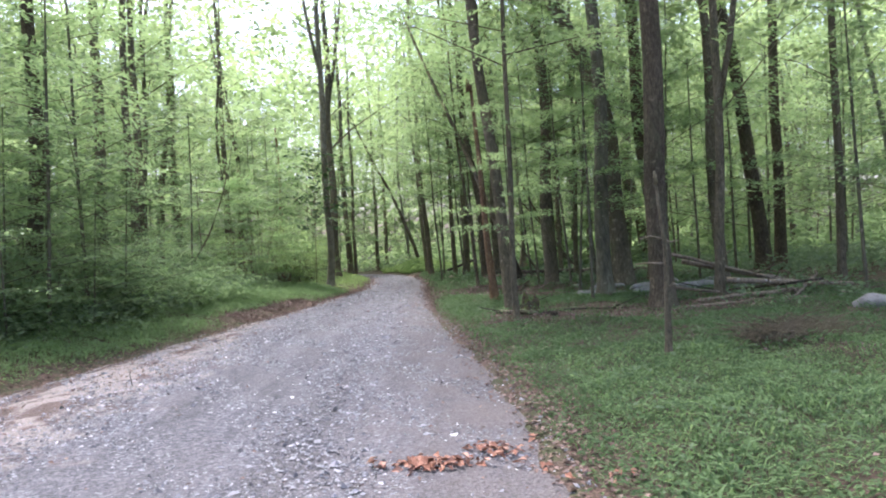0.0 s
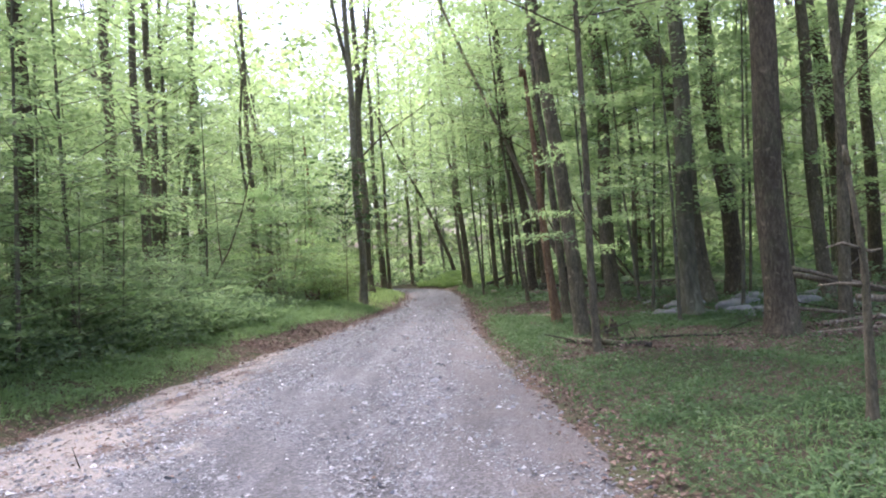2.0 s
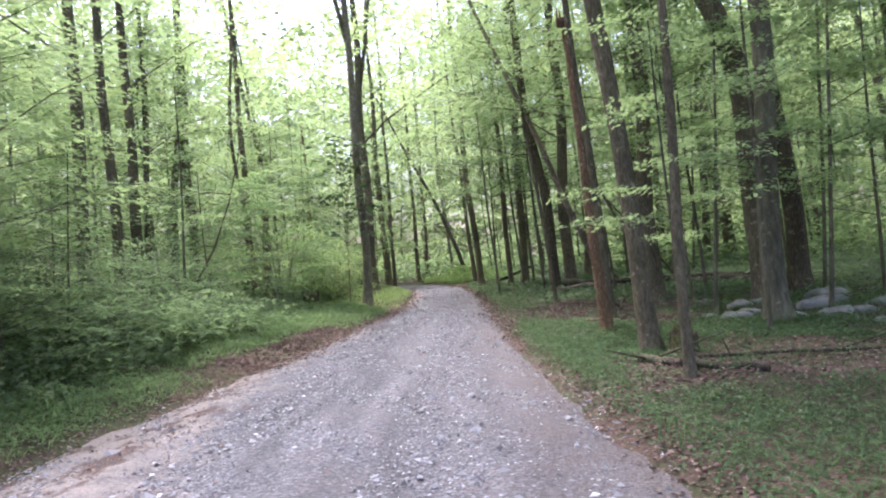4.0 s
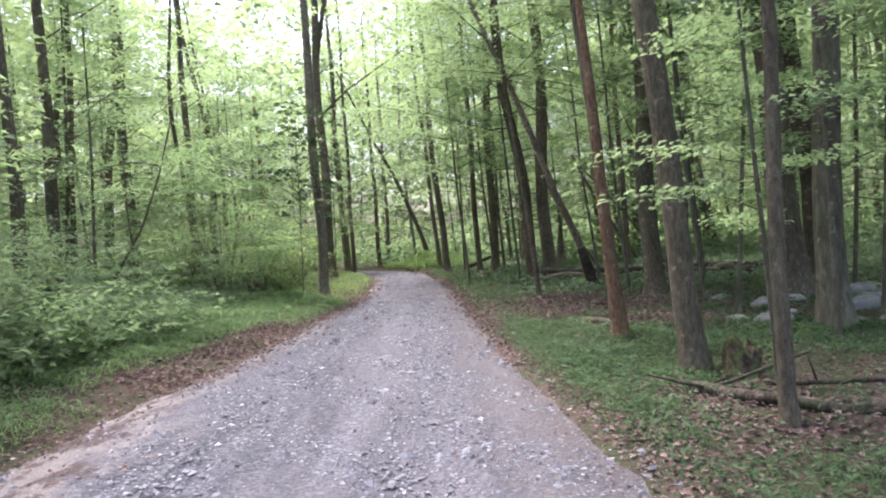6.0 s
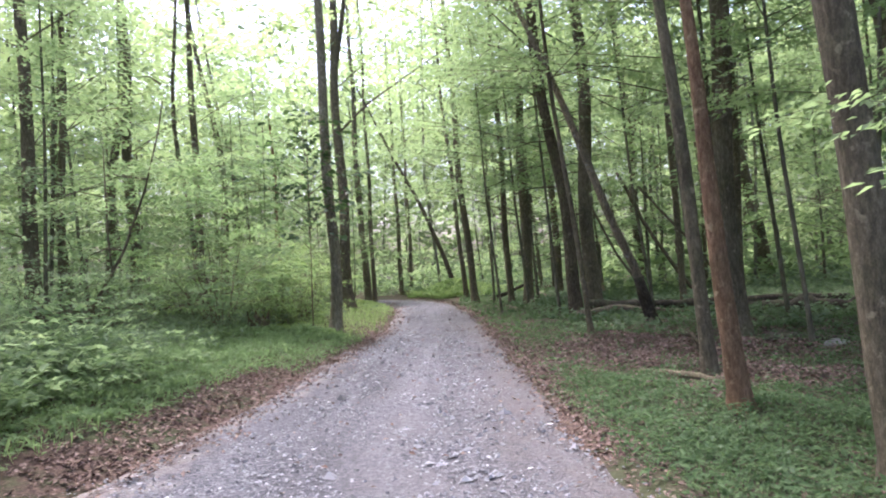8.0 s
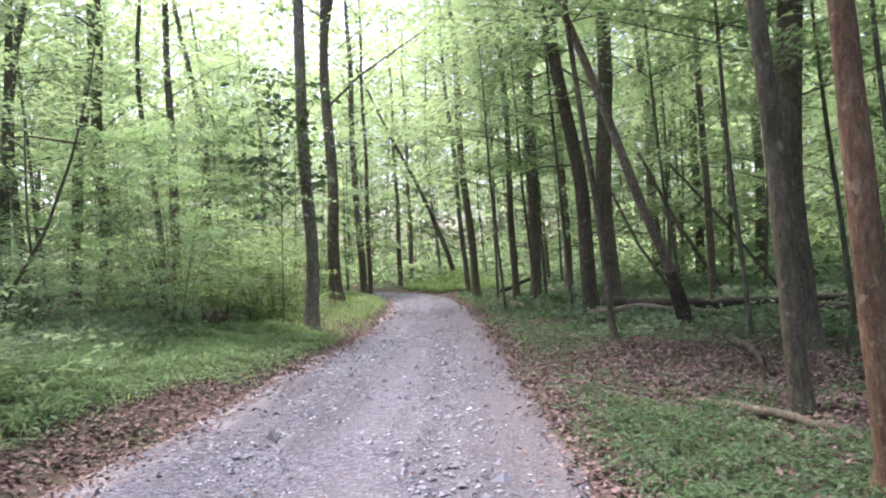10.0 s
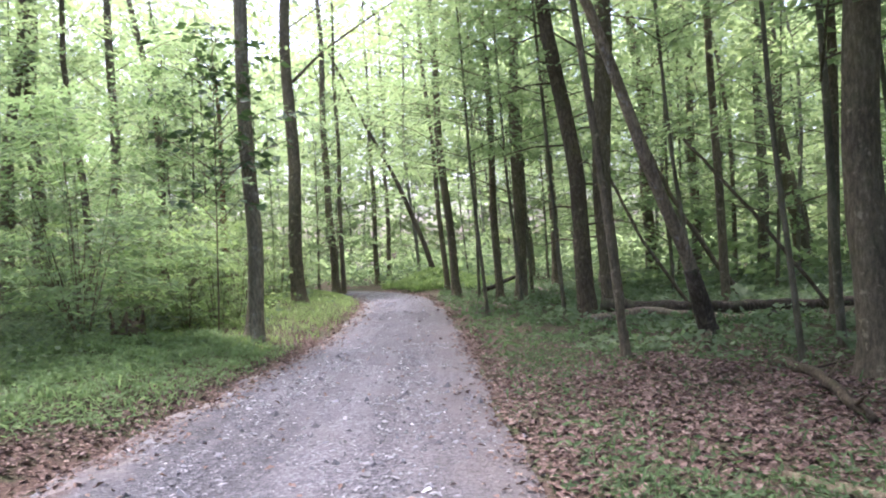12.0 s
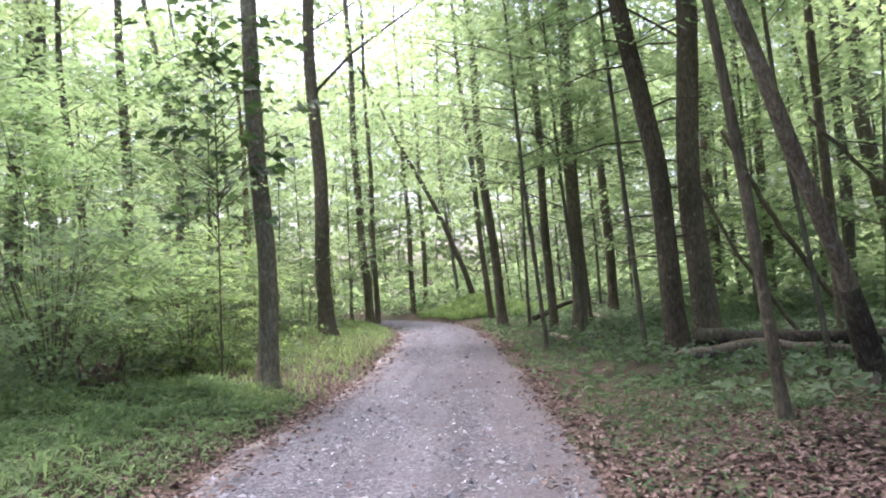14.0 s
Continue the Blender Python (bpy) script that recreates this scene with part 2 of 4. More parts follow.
MIDDLE = dense_line()
AHEAD = np.gradient(MIDDLE[:, :2], axis=0)
AHEAD /= np.linalg.norm(AHEAD, axis=1)[:, None]


def beside_road(x, y):
    """How far points lie outside the road's edge (negative on it), and on which side: +1 right, -1 left."""
    x, y = np.atleast_1d(np.asarray(x, float)), np.atleast_1d(np.asarray(y, float))
    d, side = np.empty(x.shape), np.empty(x.shape)
    coarse = MIDDLE[::2]
    for i in range(0, len(x), 20000):
        px, py = x[i:i + 20000], y[i:i + 20000]
        r = (px[:, None] - coarse[None, :, 0]) ** 2 + (py[:, None] - coarse[None, :, 1]) ** 2
        k = r.argmin(1)
        off = np.stack([px - coarse[k, 0], py - coarse[k, 1]], 1)
        a = AHEAD[::2][k]
        d[i:i + 20000] = np.sqrt(r[np.arange(len(k)), k]) - coarse[k, 2]
        side[i:i + 20000] = np.where(off[:, 0] * a[:, 1] - off[:, 1] * a[:, 0] > 0, 1, -1)
    return d, side


def profile(y):
    """Height of the road along its way."""
    return np.interp(y, [-60, 0, 4, 8, 12, 16, 22, 26, 30, 38, 46, 60, 90], [0, 0, 0.06, 0.12, 0.15, 0.15, 0.12, 0.08, 0.04, 0.0, -0.03, 0.0, 0.1])


def swell(x, y):
    return (0.05 * np.sin(x * 1.3 + 0.7 * np.sin(y * 0.9)) * np.sin(y * 1.1 + 0.5) + 0.03 * np.sin(x * 2.9 + y * 1.7) + 0.02 * np.sin(x * 5.3 - y * 4.1))


def ground_z(x, y):
    x, y = np.atleast_1d(np.asarray(x, float)), np.atleast_1d(np.asarray(y, float))
    d, side = beside_road(x, y)
    out = np.maximum(d, 0)
    bank = np.where(side < 0, 0.55 * (1 - np.exp(-out / 1.7)), 0.04 * (1 - np.exp(-out / 3)))
    t = np.clip((d + 0.35) / 0.5, 0, 1)
    t = t * t * (3 - 2 * t)
    mound = 0.75 * np.exp(-(((x + 1.6) / 1.6) ** 2 + ((y - 52.5) / 2.6) ** 2))
    return profile(y) - 0.07 * (1 - t) + t * (bank + mound) + swell(x, y) * np.clip(out / 1.5, 0, 1)


def gz(x, y):
    return float(ground_z(x, y)[0])


# ---------------------------------------------------------------- mesh helpers
def mesh_from(name, verts, faces, material, smooth=False, uv=None):
    """A mesh from an array of places and an array of faces with equal corner counts."""
    verts, faces = np.asarray(verts, np.float32), np.asarray(faces, np.int32)
    me = bpy.data.meshes.new(name)
    me.vertices.add(len(verts))
    me.vertices.foreach_set("co", verts.ravel())
    n = faces.shape[1]
    me.loops.add(faces.size)
    me.loops.foreach_set("vertex_index", faces.ravel())
    me.polygons.add(len(faces))
    me.polygons.foreach_set("loop_start", np.arange(0, faces.size, n, dtype=np.int32))
    me.polygons.foreach_set("use_smooth", np.full(len(faces), smooth))
    if uv is not None:
        me.uv_layers.new(name="UVMap").data.foreach_set("uv", np.asarray(uv, np.float32)[faces.ravel()].ravel())
    me.materials.append(material)
    me.update(calc_edges=True)
    return me


def part(name, mesh, parent, label=""):
    ob = new(name, mesh)
    ob.parent = parent
    return tagged(ob, label)


def joined(pieces):
    """Several (verts, quads) as one."""
    vs, fs, n = [], [], 0
    for v, f in pieces:
        vs.append(v)
        fs.append(f + n)
        n += len(v)
    return np.concatenate(vs), np.concatenate(fs)


def tube(points, radii, sides=8, rough=0.0, rng=None, closed=True):
    """A limb along points; its ends are drawn together."""
    p, r = np.asarray(points, float), np.asarray(radii, float)
    if closed:
        p = np.concatenate([p[:1], p, p[-1:]])
        r = np.concatenate([[r[0] * 0.05], r, [r[-1] * 0.05]])
    t = np.gradient(p, axis=0)
    t[0], t[-1] = t[1], t[-2]
    t /= np.linalg.norm(t, axis=1)[:, None] + 1e-9
    ref = np.array([1.0, 0, 0]) if abs(t[:, 0].mean()) < 0.8 else np.array([0, 1.0, 0])
    u = np.cross(t, ref)
    u /= np.linalg.norm(u, axis=1)[:, None] + 1e-9
    w = np.cross(t, u)
    ang = np.linspace(0, 2 * math.pi, sides, endpoint=False)
    rr = r[:, None] * np.ones(sides)
    if rough and rng is not None:
        lobes = sum(np.sin(ang[None, :] * k + rng.uniform(0, 6.3) + np.arange(len(p))[:, None] * rng.uniform(-0.15, 0.15)) / k for k in (2, 3, 5, 7))
        rr = rr * (1 + rough * 0.5 * lobes + rng.normal(0, rough * 0.35, rr.shape))
    v = p[:, None, :] + rr[..., None] * (np.cos(ang)[None, :, None] * u[:, None, :] + np.sin(ang)[None, :, None] * w[:, None, :])
    n = len(p)
    i, j = np.meshgrid(np.arange(n - 1), np.arange(sides), indexing="ij")
    k = (j + 1) % sides
    f = np.stack([i * sides + j, i * sides + k, (i + 1) * sides + k, (i + 1) * sides + j], -1).reshape(-1, 4)
    return v.reshape(-1, 3), f


def leaf_quads(c, size, rng, tilt=0.65, droop=0.25, width=0.62, heading=None, fold=0.12):
    """One four-cornered, slightly folded leaf at each place of c."""
    n = len(c)
    a = rng.uniform(0, 2 * math.pi, n) if heading is None else heading + rng.normal(0, 0.7, n)
    d = np.stack([np.cos(a), np.sin(a), -np.abs(rng.normal(droop, 0.3, n))], 1)
    d /= np.linalg.norm(d, axis=1)[:, None]
    up = np.stack([rng.normal(0, tilt, n), rng.normal(0, tilt, n), np.ones(n)], 1)
    w = np.cross(d, up)
    w /= np.linalg.norm(w, axis=1)[:, None] + 1e-9
    nrm = np.cross(w, d)
    L = (size * rng.uniform(0.65, 1.25, n))[:, None]
    v = np.stack([c - d * L * 0.5, c + w * L * width * 0.5 + nrm * L * fold - d * L * 0.05, c + d * L * 0.5, c - w * L * width * 0.5 + nrm * L * fold - d * L * 0.05], 1)
    return v.reshape(-1, 3), np.arange(4 * n).reshape(-1, 4)


def leaf_tris(c, size, rng, tilt=0.7, droop=0.25, heading=None):
    """One three-cornered leaf at each place of c, for trees that stand further off."""
    n = len(c)
    a = rng.uniform(0, 2 * math.pi, n) if heading is None else heading + rng.normal(0, 0.8, n)
    d = np.stack([np.cos(a), np.sin(a), -np.abs(rng.normal(droop, 0.3, n))], 1)
    d /= np.linalg.norm(d, axis=1)[:, None]
    up = np.stack([rng.normal(0, tilt, n), rng.normal(0, tilt, n), np.ones(n)], 1)
    w = np.cross(d, up)
    w /= np.linalg.norm(w, axis=1)[:, None] + 1e-9
    L = (size * rng.uniform(0.6, 1.3, n))[:, None]
    k = rng.uniform(0.28, 0.5, (n, 1))
    v = np.stack([c - d * L * 0.45 + w * L * k, c + d * L * 0.55, c - d * L * 0.3 - w * L * k], 1)
    return v.reshape(-1, 3), np.arange(3 * n).reshape(-1, 3)


def sprays(centres, headings, per, spread, rng, flat=0.12):
    """Places of leaves in flat layered sprays round the centres."""
    n = len(centres)
    r = spread * np.sqrt(rng.uniform(0.02, 1, (n, per)))
    a = rng.uniform(0, 2 * math.pi, (n, per))
    x, y = r * np.cos(a) * 1.35, r * np.sin(a) * 0.62
    h = headings[:, None]
    o = np.stack([x * np.cos(h) - y * np.sin(h), x * np.sin(h) + y * np.cos(h), rng.normal(0, flat * spread, (n, per)) - 0.12 * x * x / max(spread, 0.1)], -1)
    return (centres[:, None, :] + o).reshape(-1, 3), np.repeat(headings, per)


def crown_pair(name, seed, low, high, radius, count, per, spread, size, material, limb_every=4, shape="oval", bark=None, limb=0.035, simple=True, tilt=0.6, flat=0.12, bushy=False):
    """Two shared meshes for a tree's top, round the z axis: boughs, and flat sprays of leaves along them."""
    rng = np.random.default_rng(seed)
    layered = shape == "layered"
    boughs = max(7, count // limb_every)
    f = (np.arange(boughs) + rng.uniform(0, 1, boughs)) / boughs
    f = f ** (1.2 if layered else 0.9)
    z = low + (high - low) * f
    if layered:
        reach = radius * np.clip(1.05 - 0.75 * f, 0.15, 1)
    else:
        reach = radius * np.sqrt(np.clip(1 - ((f - 0.42) / 0.62) ** 2, 0.05, 1))
    a = np.arange(boughs) * 2.4 + rng.normal(0, 0.35, boughs)
    reach = reach * np.clip(0.85 + 0.3 * np.sin(a * 2 + rng.uniform(0, 6)) + rng.normal(0, 0.15, boughs), 0.4, 1.3)
    rise = (0.22 if layered else 0.55) * reach
    k = np.arange(count) % boughs
    along = np.sqrt(rng.uniform(0.1, 1, count))
    aside = rng.normal(0, 0.24, count) * along
    r = reach[k] * along
    c = np.stack([r * np.cos(a[k] + aside), r * np.sin(a[k] + aside), z[k] - rise[k] * (1 - along) ** 1.6 + rng.normal(0, 0.05 if layered else 0.3, count)], 1)
    places, heads = sprays(c, a[k] + aside * 2.2, per, spread, rng, flat)
    v, q = (leaf_tris if simple else leaf_quads)(places, size, rng, tilt=tilt, heading=heads)
    leaves = mesh_from(name + "_leaves", v, q, material)
    bits = []
    for b in range(boughs):
        out = np.array([math.cos(a[b]), math.sin(a[b]), 0.0]) * reach[b]
        start = np.array([0, 0, max(low * 0.6, z[b] - rise[b])])
        end = out + np.array([0, 0, z[b]])
        mid = start * 0.5 + end * 0.5 + np.array([0, 0, 0.15 * rise[b]])
        if bushy:
            start = out * 0.06
            mid = out * 0.38 + np.array([0, 0, z[b] * 0.62])
        w = limb * (0.5 + 0.5 * reach[b] / radius)
        bits.append(tube([start, mid, end], [w, w * 0.6, w * 0.2], 4, closed=False))
        for side in (-1, 1) if limb < 0.016 else ():
            t = np.array([math.cos(a[b] + side * 0.45), math.sin(a[b] + side * 0.45), 0.0]) * reach[b] * 0.85 + np.array([0, 0, z[b]])
            bits.append(tube([mid, mid * 0.45 + t * 0.55, t], [w * 0.5, w * 0.35, w * 0.12], 3, closed=False))
    v, q = joined(bits)
    return leaves, mesh_from(name + "_limbs", v, q, bark or BARK, True)


# ---------------------------------------------------------------- ground and road
def build_ground():
    near_x = np.arange(-16, 14.01, 0.25)
    near_y = np.arange(-6, 60.01, 0.33)
    xs = np.concatenate([-np.geomspace(600, 17, 26), near_x, np.geomspace(15, 600, 26)])
    ys = np.concatenate([-np.geomspace(600, 7, 24), near_y, np.geomspace(61, 900, 30)])
    X, Y = np.meshgrid(xs, ys, indexing="ij")
    Z = ground_z(X.ravel(), Y.ravel()).reshape(X.shape)
    i, j = np.meshgrid(np.arange(len(xs) - 1), np.arange(len(ys) - 1), indexing="ij")
    n = len(ys)
    f = np.stack([i * n + j, (i + 1) * n + j, (i + 1) * n + j + 1, i * n + j + 1], -1).reshape(-1, 4)
    ob = new("ground", mesh_from("ground", np.stack([X, Y, Z], -1).reshape(-1, 3), f, SOIL, True))
    tagged(ob, "dark forest floor with leaf litter and thin moss", "ground", kind="structure")


def build_road():
    rng = np.random.default_rng(5)
    line = MIDDLE[(MIDDLE[:, 1] > -30)]
    ahead = AHEAD[(MIDDLE[:, 1] > -30)]
    right = np.stack([ahead[:, 1], -ahead[:, 0]], 1)
    us = np.linspace(-1, 1, 29)
    n, m = len(line), len(us)
    ragged = np.stack([np.convolve(rng.normal(0, 0.22, n + 4), np.ones(5) / 5, "valid") for _ in range(2)], 1)
    half = line[:, 2][:, None] + np.where(us[None, :] < 0, ragged[:, :1], ragged[:, 1:]) * np.abs(us)[None, :] ** 3
    P = line[:, None, :2] + right[:, None, :] * (half * us[None, :])[..., None]
    rut = -0.018 * (np.exp(-((us - 0.42) / 0.14) ** 2) + np.exp(-((us + 0.3) / 0.14) ** 2))
    Z = profile(P[..., 1]) + 0.03 + rut[None, :] - 0.13 * np.abs(us)[None, :] ** 6 + 0.008 * np.sin(P[..., 0] * 5 + P[..., 1] * 3.1)
    Z += rng.normal(0, 0.004, Z.shape)
    i, j = np.meshgrid(np.arange(n - 1), np.arange(m - 1), indexing="ij")
    f = np.stack([i * m + j, i * m + j + 1, (i + 1) * m + j + 1, (i + 1) * m + j], -1).reshape(-1, 4)
    uv = np.stack([np.broadcast_to((us + 1) / 2, (n, m)), np.broadcast_to((np.arange(n) * 0.1)[:, None], (n, m))], -1).reshape(-1, 2)
    v = np.concatenate([P, Z[..., None]], -1).reshape(-1, 3)
    ob = new("road", mesh_from("road", v, f, ROAD, True, uv))
    tagged(ob, "grey crushed stone track with sandy leafy edges", "gravel road", kind="structure")


def road_z(x, y):
    d, side = beside_road(x, y)
    half = np.interp(y, MIDDLE[:, 1], MIDDLE[:, 2])
    u = np.clip(1 + d / half, 0, 1)
    return np.maximum(profile(y) + 0.026 - 0.13 * u ** 6, ground_z(x, y))


build_ground()
build_road()


# ---------------------------------------------------------------- trees
CANOPY = [crown_pair("canopy", 10 + k, 7.0 + k % 3, 19, 4.4, 72, 33, 1.25, 0.2, LEAF_CANOPY, 5, limb=0.028, tilt=0.4, flat=0.1) for k in range(5)]
THIN_TOP = [crown_pair("thin_top", 30 + k, 5.5, 16, 3.0, 52, 27, 1.0, 0.195, LEAF_CANOPY, 4, limb=0.02, tilt=0.4, flat=0.1) for k in range(4)]
MAPLE = [crown_pair("young_maple", 50 + k, 1.5, 7.6, 3.2, 88, 47, 0.85, 0.12, LEAF_MAPLE, 4, "layered", limb=0.014, tilt=0.24, flat=0.05) for k in range(5)]
SPARSE = [crown_pair("sparse_maple", 60 + k, 2.6, 7.2, 2.7, 48, 52, 0.75, 0.115, LEAF_MAPLE, 4, "layered", limb=0.01, simple=False, tilt=0.24, flat=0.05) for k in range(3)]
FAR_TOP = [crown_pair("far_top", 70 + k, 1.5, 20, 4.4, 72, 29, 1.55, 0.315, LEAF_CANOPY, 6, limb=0.03, tilt=0.45) for k in range(3)]
SHRUB = [crown_pair("shrub", 90 + k, 0.15, 2.3, 1.5, 75, 36, 0.6, 0.095, LEAF_SHRUB, 3, limb=0.008, tilt=0.26, flat=0.05, bushy=True) for k in range(4)]
OVERHANG = [crown_pair("overhang", 80 + k, 2.4, 9.0, 3.5, 110, 50, 0.9, 0.12, LEAF_MAPLE, 5, "layered", limb=0.014, simple=False, tilt=0.25, flat=0.05) for k in range(2)]
SPREADING = [crown_pair("spreading_shrub", 100, 0.6, 4.3, 3.2, 200, 84, 0.62, 0.085, LEAF_FINE, 13, limb=0.011, tilt=0.28, flat=0.05, bushy=True)]
YELLOW = [crown_pair("pale_shrub", 110 + k, 0.1, 2.2, 1.4, 46, 38, 0.45, 0.095, LEAF_PALE, 3, limb=0.007, tilt=0.3, flat=0.08, bushy=True) for k in range(2)]
BIG_LEAF = [crown_pair("big_leaf", 120, 2.6, 5.7, 1.3, 42, 10, 0.42, 0.23, LEAF_SHADED, 1, limb=0.012, simple=False)]
pick = random.Random(4)


def trunk_mesh(bends, radius, height, bark, seed, sides=12, rings=26, flare=0.5, tip=0.35, rough=0.07):
    """A trunk from below the ground to height; bends: (height, x, y) offsets of its middle line."""
    rng = np.random.default_rng(seed)
    z = np.concatenate([[-0.25, 0.0, 0.08, 0.2, 0.4], np.linspace(0.7, height, rings)])
    bz = [0.0] + [b[0] for b in bends]
    bx, by = [0.0] + [b[1] for b in bends], [0.0] + [b[2] for b in bends]
    if bz[-1] < height:
        k = (height - bz[-1]) / max(0.1, bz[-1] - bz[-2]) * 0.6
        bz.append(height)
        bx.append(bx[-1] + (bx[-1] - bx[-2]) * k)
        by.append(by[-1] + (by[-1] - by[-2]) * k)
    zs = np.clip(z, 0, None)
    wob = radius * 0.35
    x = np.interp(zs, bz, bx) + wob * np.sin(zs * 0.9 + seed) * np.clip(zs / 2, 0, 1)
    y = np.interp(zs, bz, by) + wob * np.cos(zs * 0.7 + seed * 2) * np.clip(zs / 2, 0, 1)
    k = np.ones(3) / 3
    x[1:-1], y[1:-1] = np.convolve(x, k, "valid"), np.convolve(y, k, "valid")
    r = radius * (1 - (1 - tip) * zs / height) * (1 + flare * np.exp(-zs / (radius * 1.6)))
    v, f = tube(np.stack([x, y, z], 1), r, sides, rough, rng)
    return mesh_from("trunk", v, f, bark, True), (x, y, zs)


def tree(x, y, width, bends=(), height=18.0, bark=BARK, tops=CANOPY, label="", group="", fork=None, stubs=0, detail=1, name="tree", category="tree", scale=1.0, drop=0.0):
    """A standing tree: trunk, limbs and leafy crown; bends as (height, x) of its middle line."""
    seed = pick.randrange(10000)
    root = new(name)
    root.empty_display_size = 0.3
    root.location = (x, y, gz(x, y))
    tagged(root, label or "tall slender tree with grey-brown bark and a green crown", category, group)
    bends = [(b[0], b[1], b[2] if len(b) > 2 else 0.0) for b in bends]
    me, (tx, ty, tz) = trunk_mesh(bends, width / 2, height, bark, seed, 18 if detail > 1 else 10 if detail else 7, 44 if detail > 1 else 24 if detail else 10)
    part("trunk", me, root)
    if fork:
        z0, dx, z1, w = fork
        bx, by = float(np.interp(z0, tz, tx)), float(np.interp(z0, tz, ty))
        v, f = tube([(bx, by, z0 - 0.1), (bx + dx * 0.35, by, z0 + (z1 - z0) * 0.25), (bx + dx * 0.7, by + 0.1, z0 + (z1 - z0) * 0.6), (bx + dx, by + 0.2, z1)], [w / 2, w * 0.46, w * 0.4, w * 0.2], 8, 0.05, np.random.default_rng(seed))
        part("fork", mesh_from("fork", v, f, bark, True), root)
    rng = np.random.default_rng(seed)
    for k in range(stubs):
        z = 1.5 + 5.0 * k / max(1, stubs) + rng.uniform(0, 0.4)
        a, L = rng.uniform(0, 6.3), rng.uniform(0.6, 1.9)
        bx, by = float(np.interp(z, tz, tx)), float(np.interp(z, tz, ty))
        v, f = tube([(bx, by, z), (bx + math.cos(a) * L * 0.5, by + math.sin(a) * L * 0.5, z + 0.05), (bx + math.cos(a) * L, by + math.sin(a) * L, z - 0.08)], [0.022, 0.015, 0.005], 5)
        part("dead_branch", mesh_from("dead_branch", v, f, bark, True), root)
    if tops:
        leaves, limbs = tops[pick.randrange(len(tops))]
        turn, s = pick.uniform(0, 360), scale * pick.uniform(0.9, 1.1)
        mid = float(np.interp(height * 0.55, tz, tx)), float(np.interp(height * 0.55, tz, ty))
        for kind, data in (("crown", leaves), ("limb", limbs)):
            ob = tagged(part(kind, data, root), kind="stuff")
            ob.matrix_basis = pose(mid[0], mid[1], -drop, 0, 0, turn) @ Matrix.Diagonal((s, s, s, 1))
    return root


# trees beside the track, on its right going in
BIG = "large old tree with dark furrowed bark"
GREY = "mature tree with smooth grey bark"
# crowns scaled over 1.2 in this list are enlarged to shade the track
tree(4.04, 13.3, 0.42, [(2.8, 0.05), (5.1, -0.03)], 22, BARK_DARK, scale=1.35, label=BIG + " and flared roots", detail=2, drop=2.0)
tree(6.7, 22.6, 0.47, [(3.0, -0.1), (5.4, -0.25)], 20, BARK_DARK, label=BIG + " beside a fallen log", detail=2)
tree(3.72, 16.6, 0.35, [(3.2, 0.06), (5.7, 0.06)], 21, BARK_SMOOTH, scale=1.25, label=GREY, detail=2)
tree(5.1, 20.4, 0.54, [(2.0, 0.0), (4.0, -0.15), (5.6, -0.55), (7.7, -1.3), (11, -2.6)], 20, BARK, label="thick tree with a curved leaning trunk", detail=2)
tree(5.55, 14.5, 0.2, [(3.4, 0.18), (5.4, 0.22)], 16, BARK, THIN_TOP, fork=(4.0, 0.9, 9.0, 0.14), label="slender tree that forks into two stems")
tree(1.38, 14.95, 0.25, [(1.5, -0.11), (3.1, -0.24), (5.0, -0.4)], 25, BARK, CANOPY, scale=1.55, label="leaning slim tree beside a mossy stump", detail=2)
# dense high leaves on this sapling are also added to shade the verge
tree(1.24, 12.75, 0.115, [(1.5, -0.02), (2.9, 0.03)], 9.6, BARK, OVERHANG, drop=-2.6, label="thin sapling with ridged bark", detail=2)
tree(3.44, 23.0, 0.4, [(2.7, 0.0), (6.0, 0.02)], 19, BARK, label="stout forest tree with furrowed grey-brown bark", detail=2)
tree(11.63, 41.0, 0.55, [(3.6, -0.47), (6.0, -0.79), (8.2, -0.82)], 19, BARK, stubs=5, label="grey-brown tree leaning in a slow curve")
tree(1.645, 19.2, 0.175, [(1.5, -0.09), (3.0, -0.17), (5, -0.3)], 12, BARK, OVERHANG, drop=-4.6, label="thin young tree with ridged grey bark", detail=2)
tree(1.76, 29.9, 0.36, [(3.1, -0.14), (6.1, -0.5)], 19, BARK_DARK, label="dark straight tree with short dead side branches", stubs=14, detail=2)
tree(2.32, 30.2, 0.42, [(3.1, 0.0), (6.1, 0.05)], 20, BARK, label="stout grey-brown tree behind a fallen log", stubs=9, detail=2)
tree(1.14, 24.35, 0.115, [(1.7, -0.15), (4.7, -0.42)], 10, BARK, OVERHANG, drop=-3.0, label="thin leaning sapling with high layered leaves", detail=2)
tree(7.4, 45.5, 0.5, [(7, 0.05), (15, -0.5)], 21, BARK, fork=(7.6, 2.2, 15, 0.3), label="tall tree forking high up")
tree(1.15, 37.3, 0.38, [(5.1, 0.1), (9.3, 0.2)], 20, BARK, label="straight tall tree with furrowed bark")
tree(0.6, 38.6, 0.26, [(4.5, -0.03), (9.5, -0.06)], 18, BARK, THIN_TOP)
tree(-0.75, 42.0, 0.34, [(4.7, -0.3), (11.5, -0.45)], 20, BARK, scale=1.15, label="tall tree beside the bend of the track")
tree(-1.1, 47.0, 0.26, [(5.5, -0.3), (9.5, -0.55)], 18, BARK, THIN_TOP)
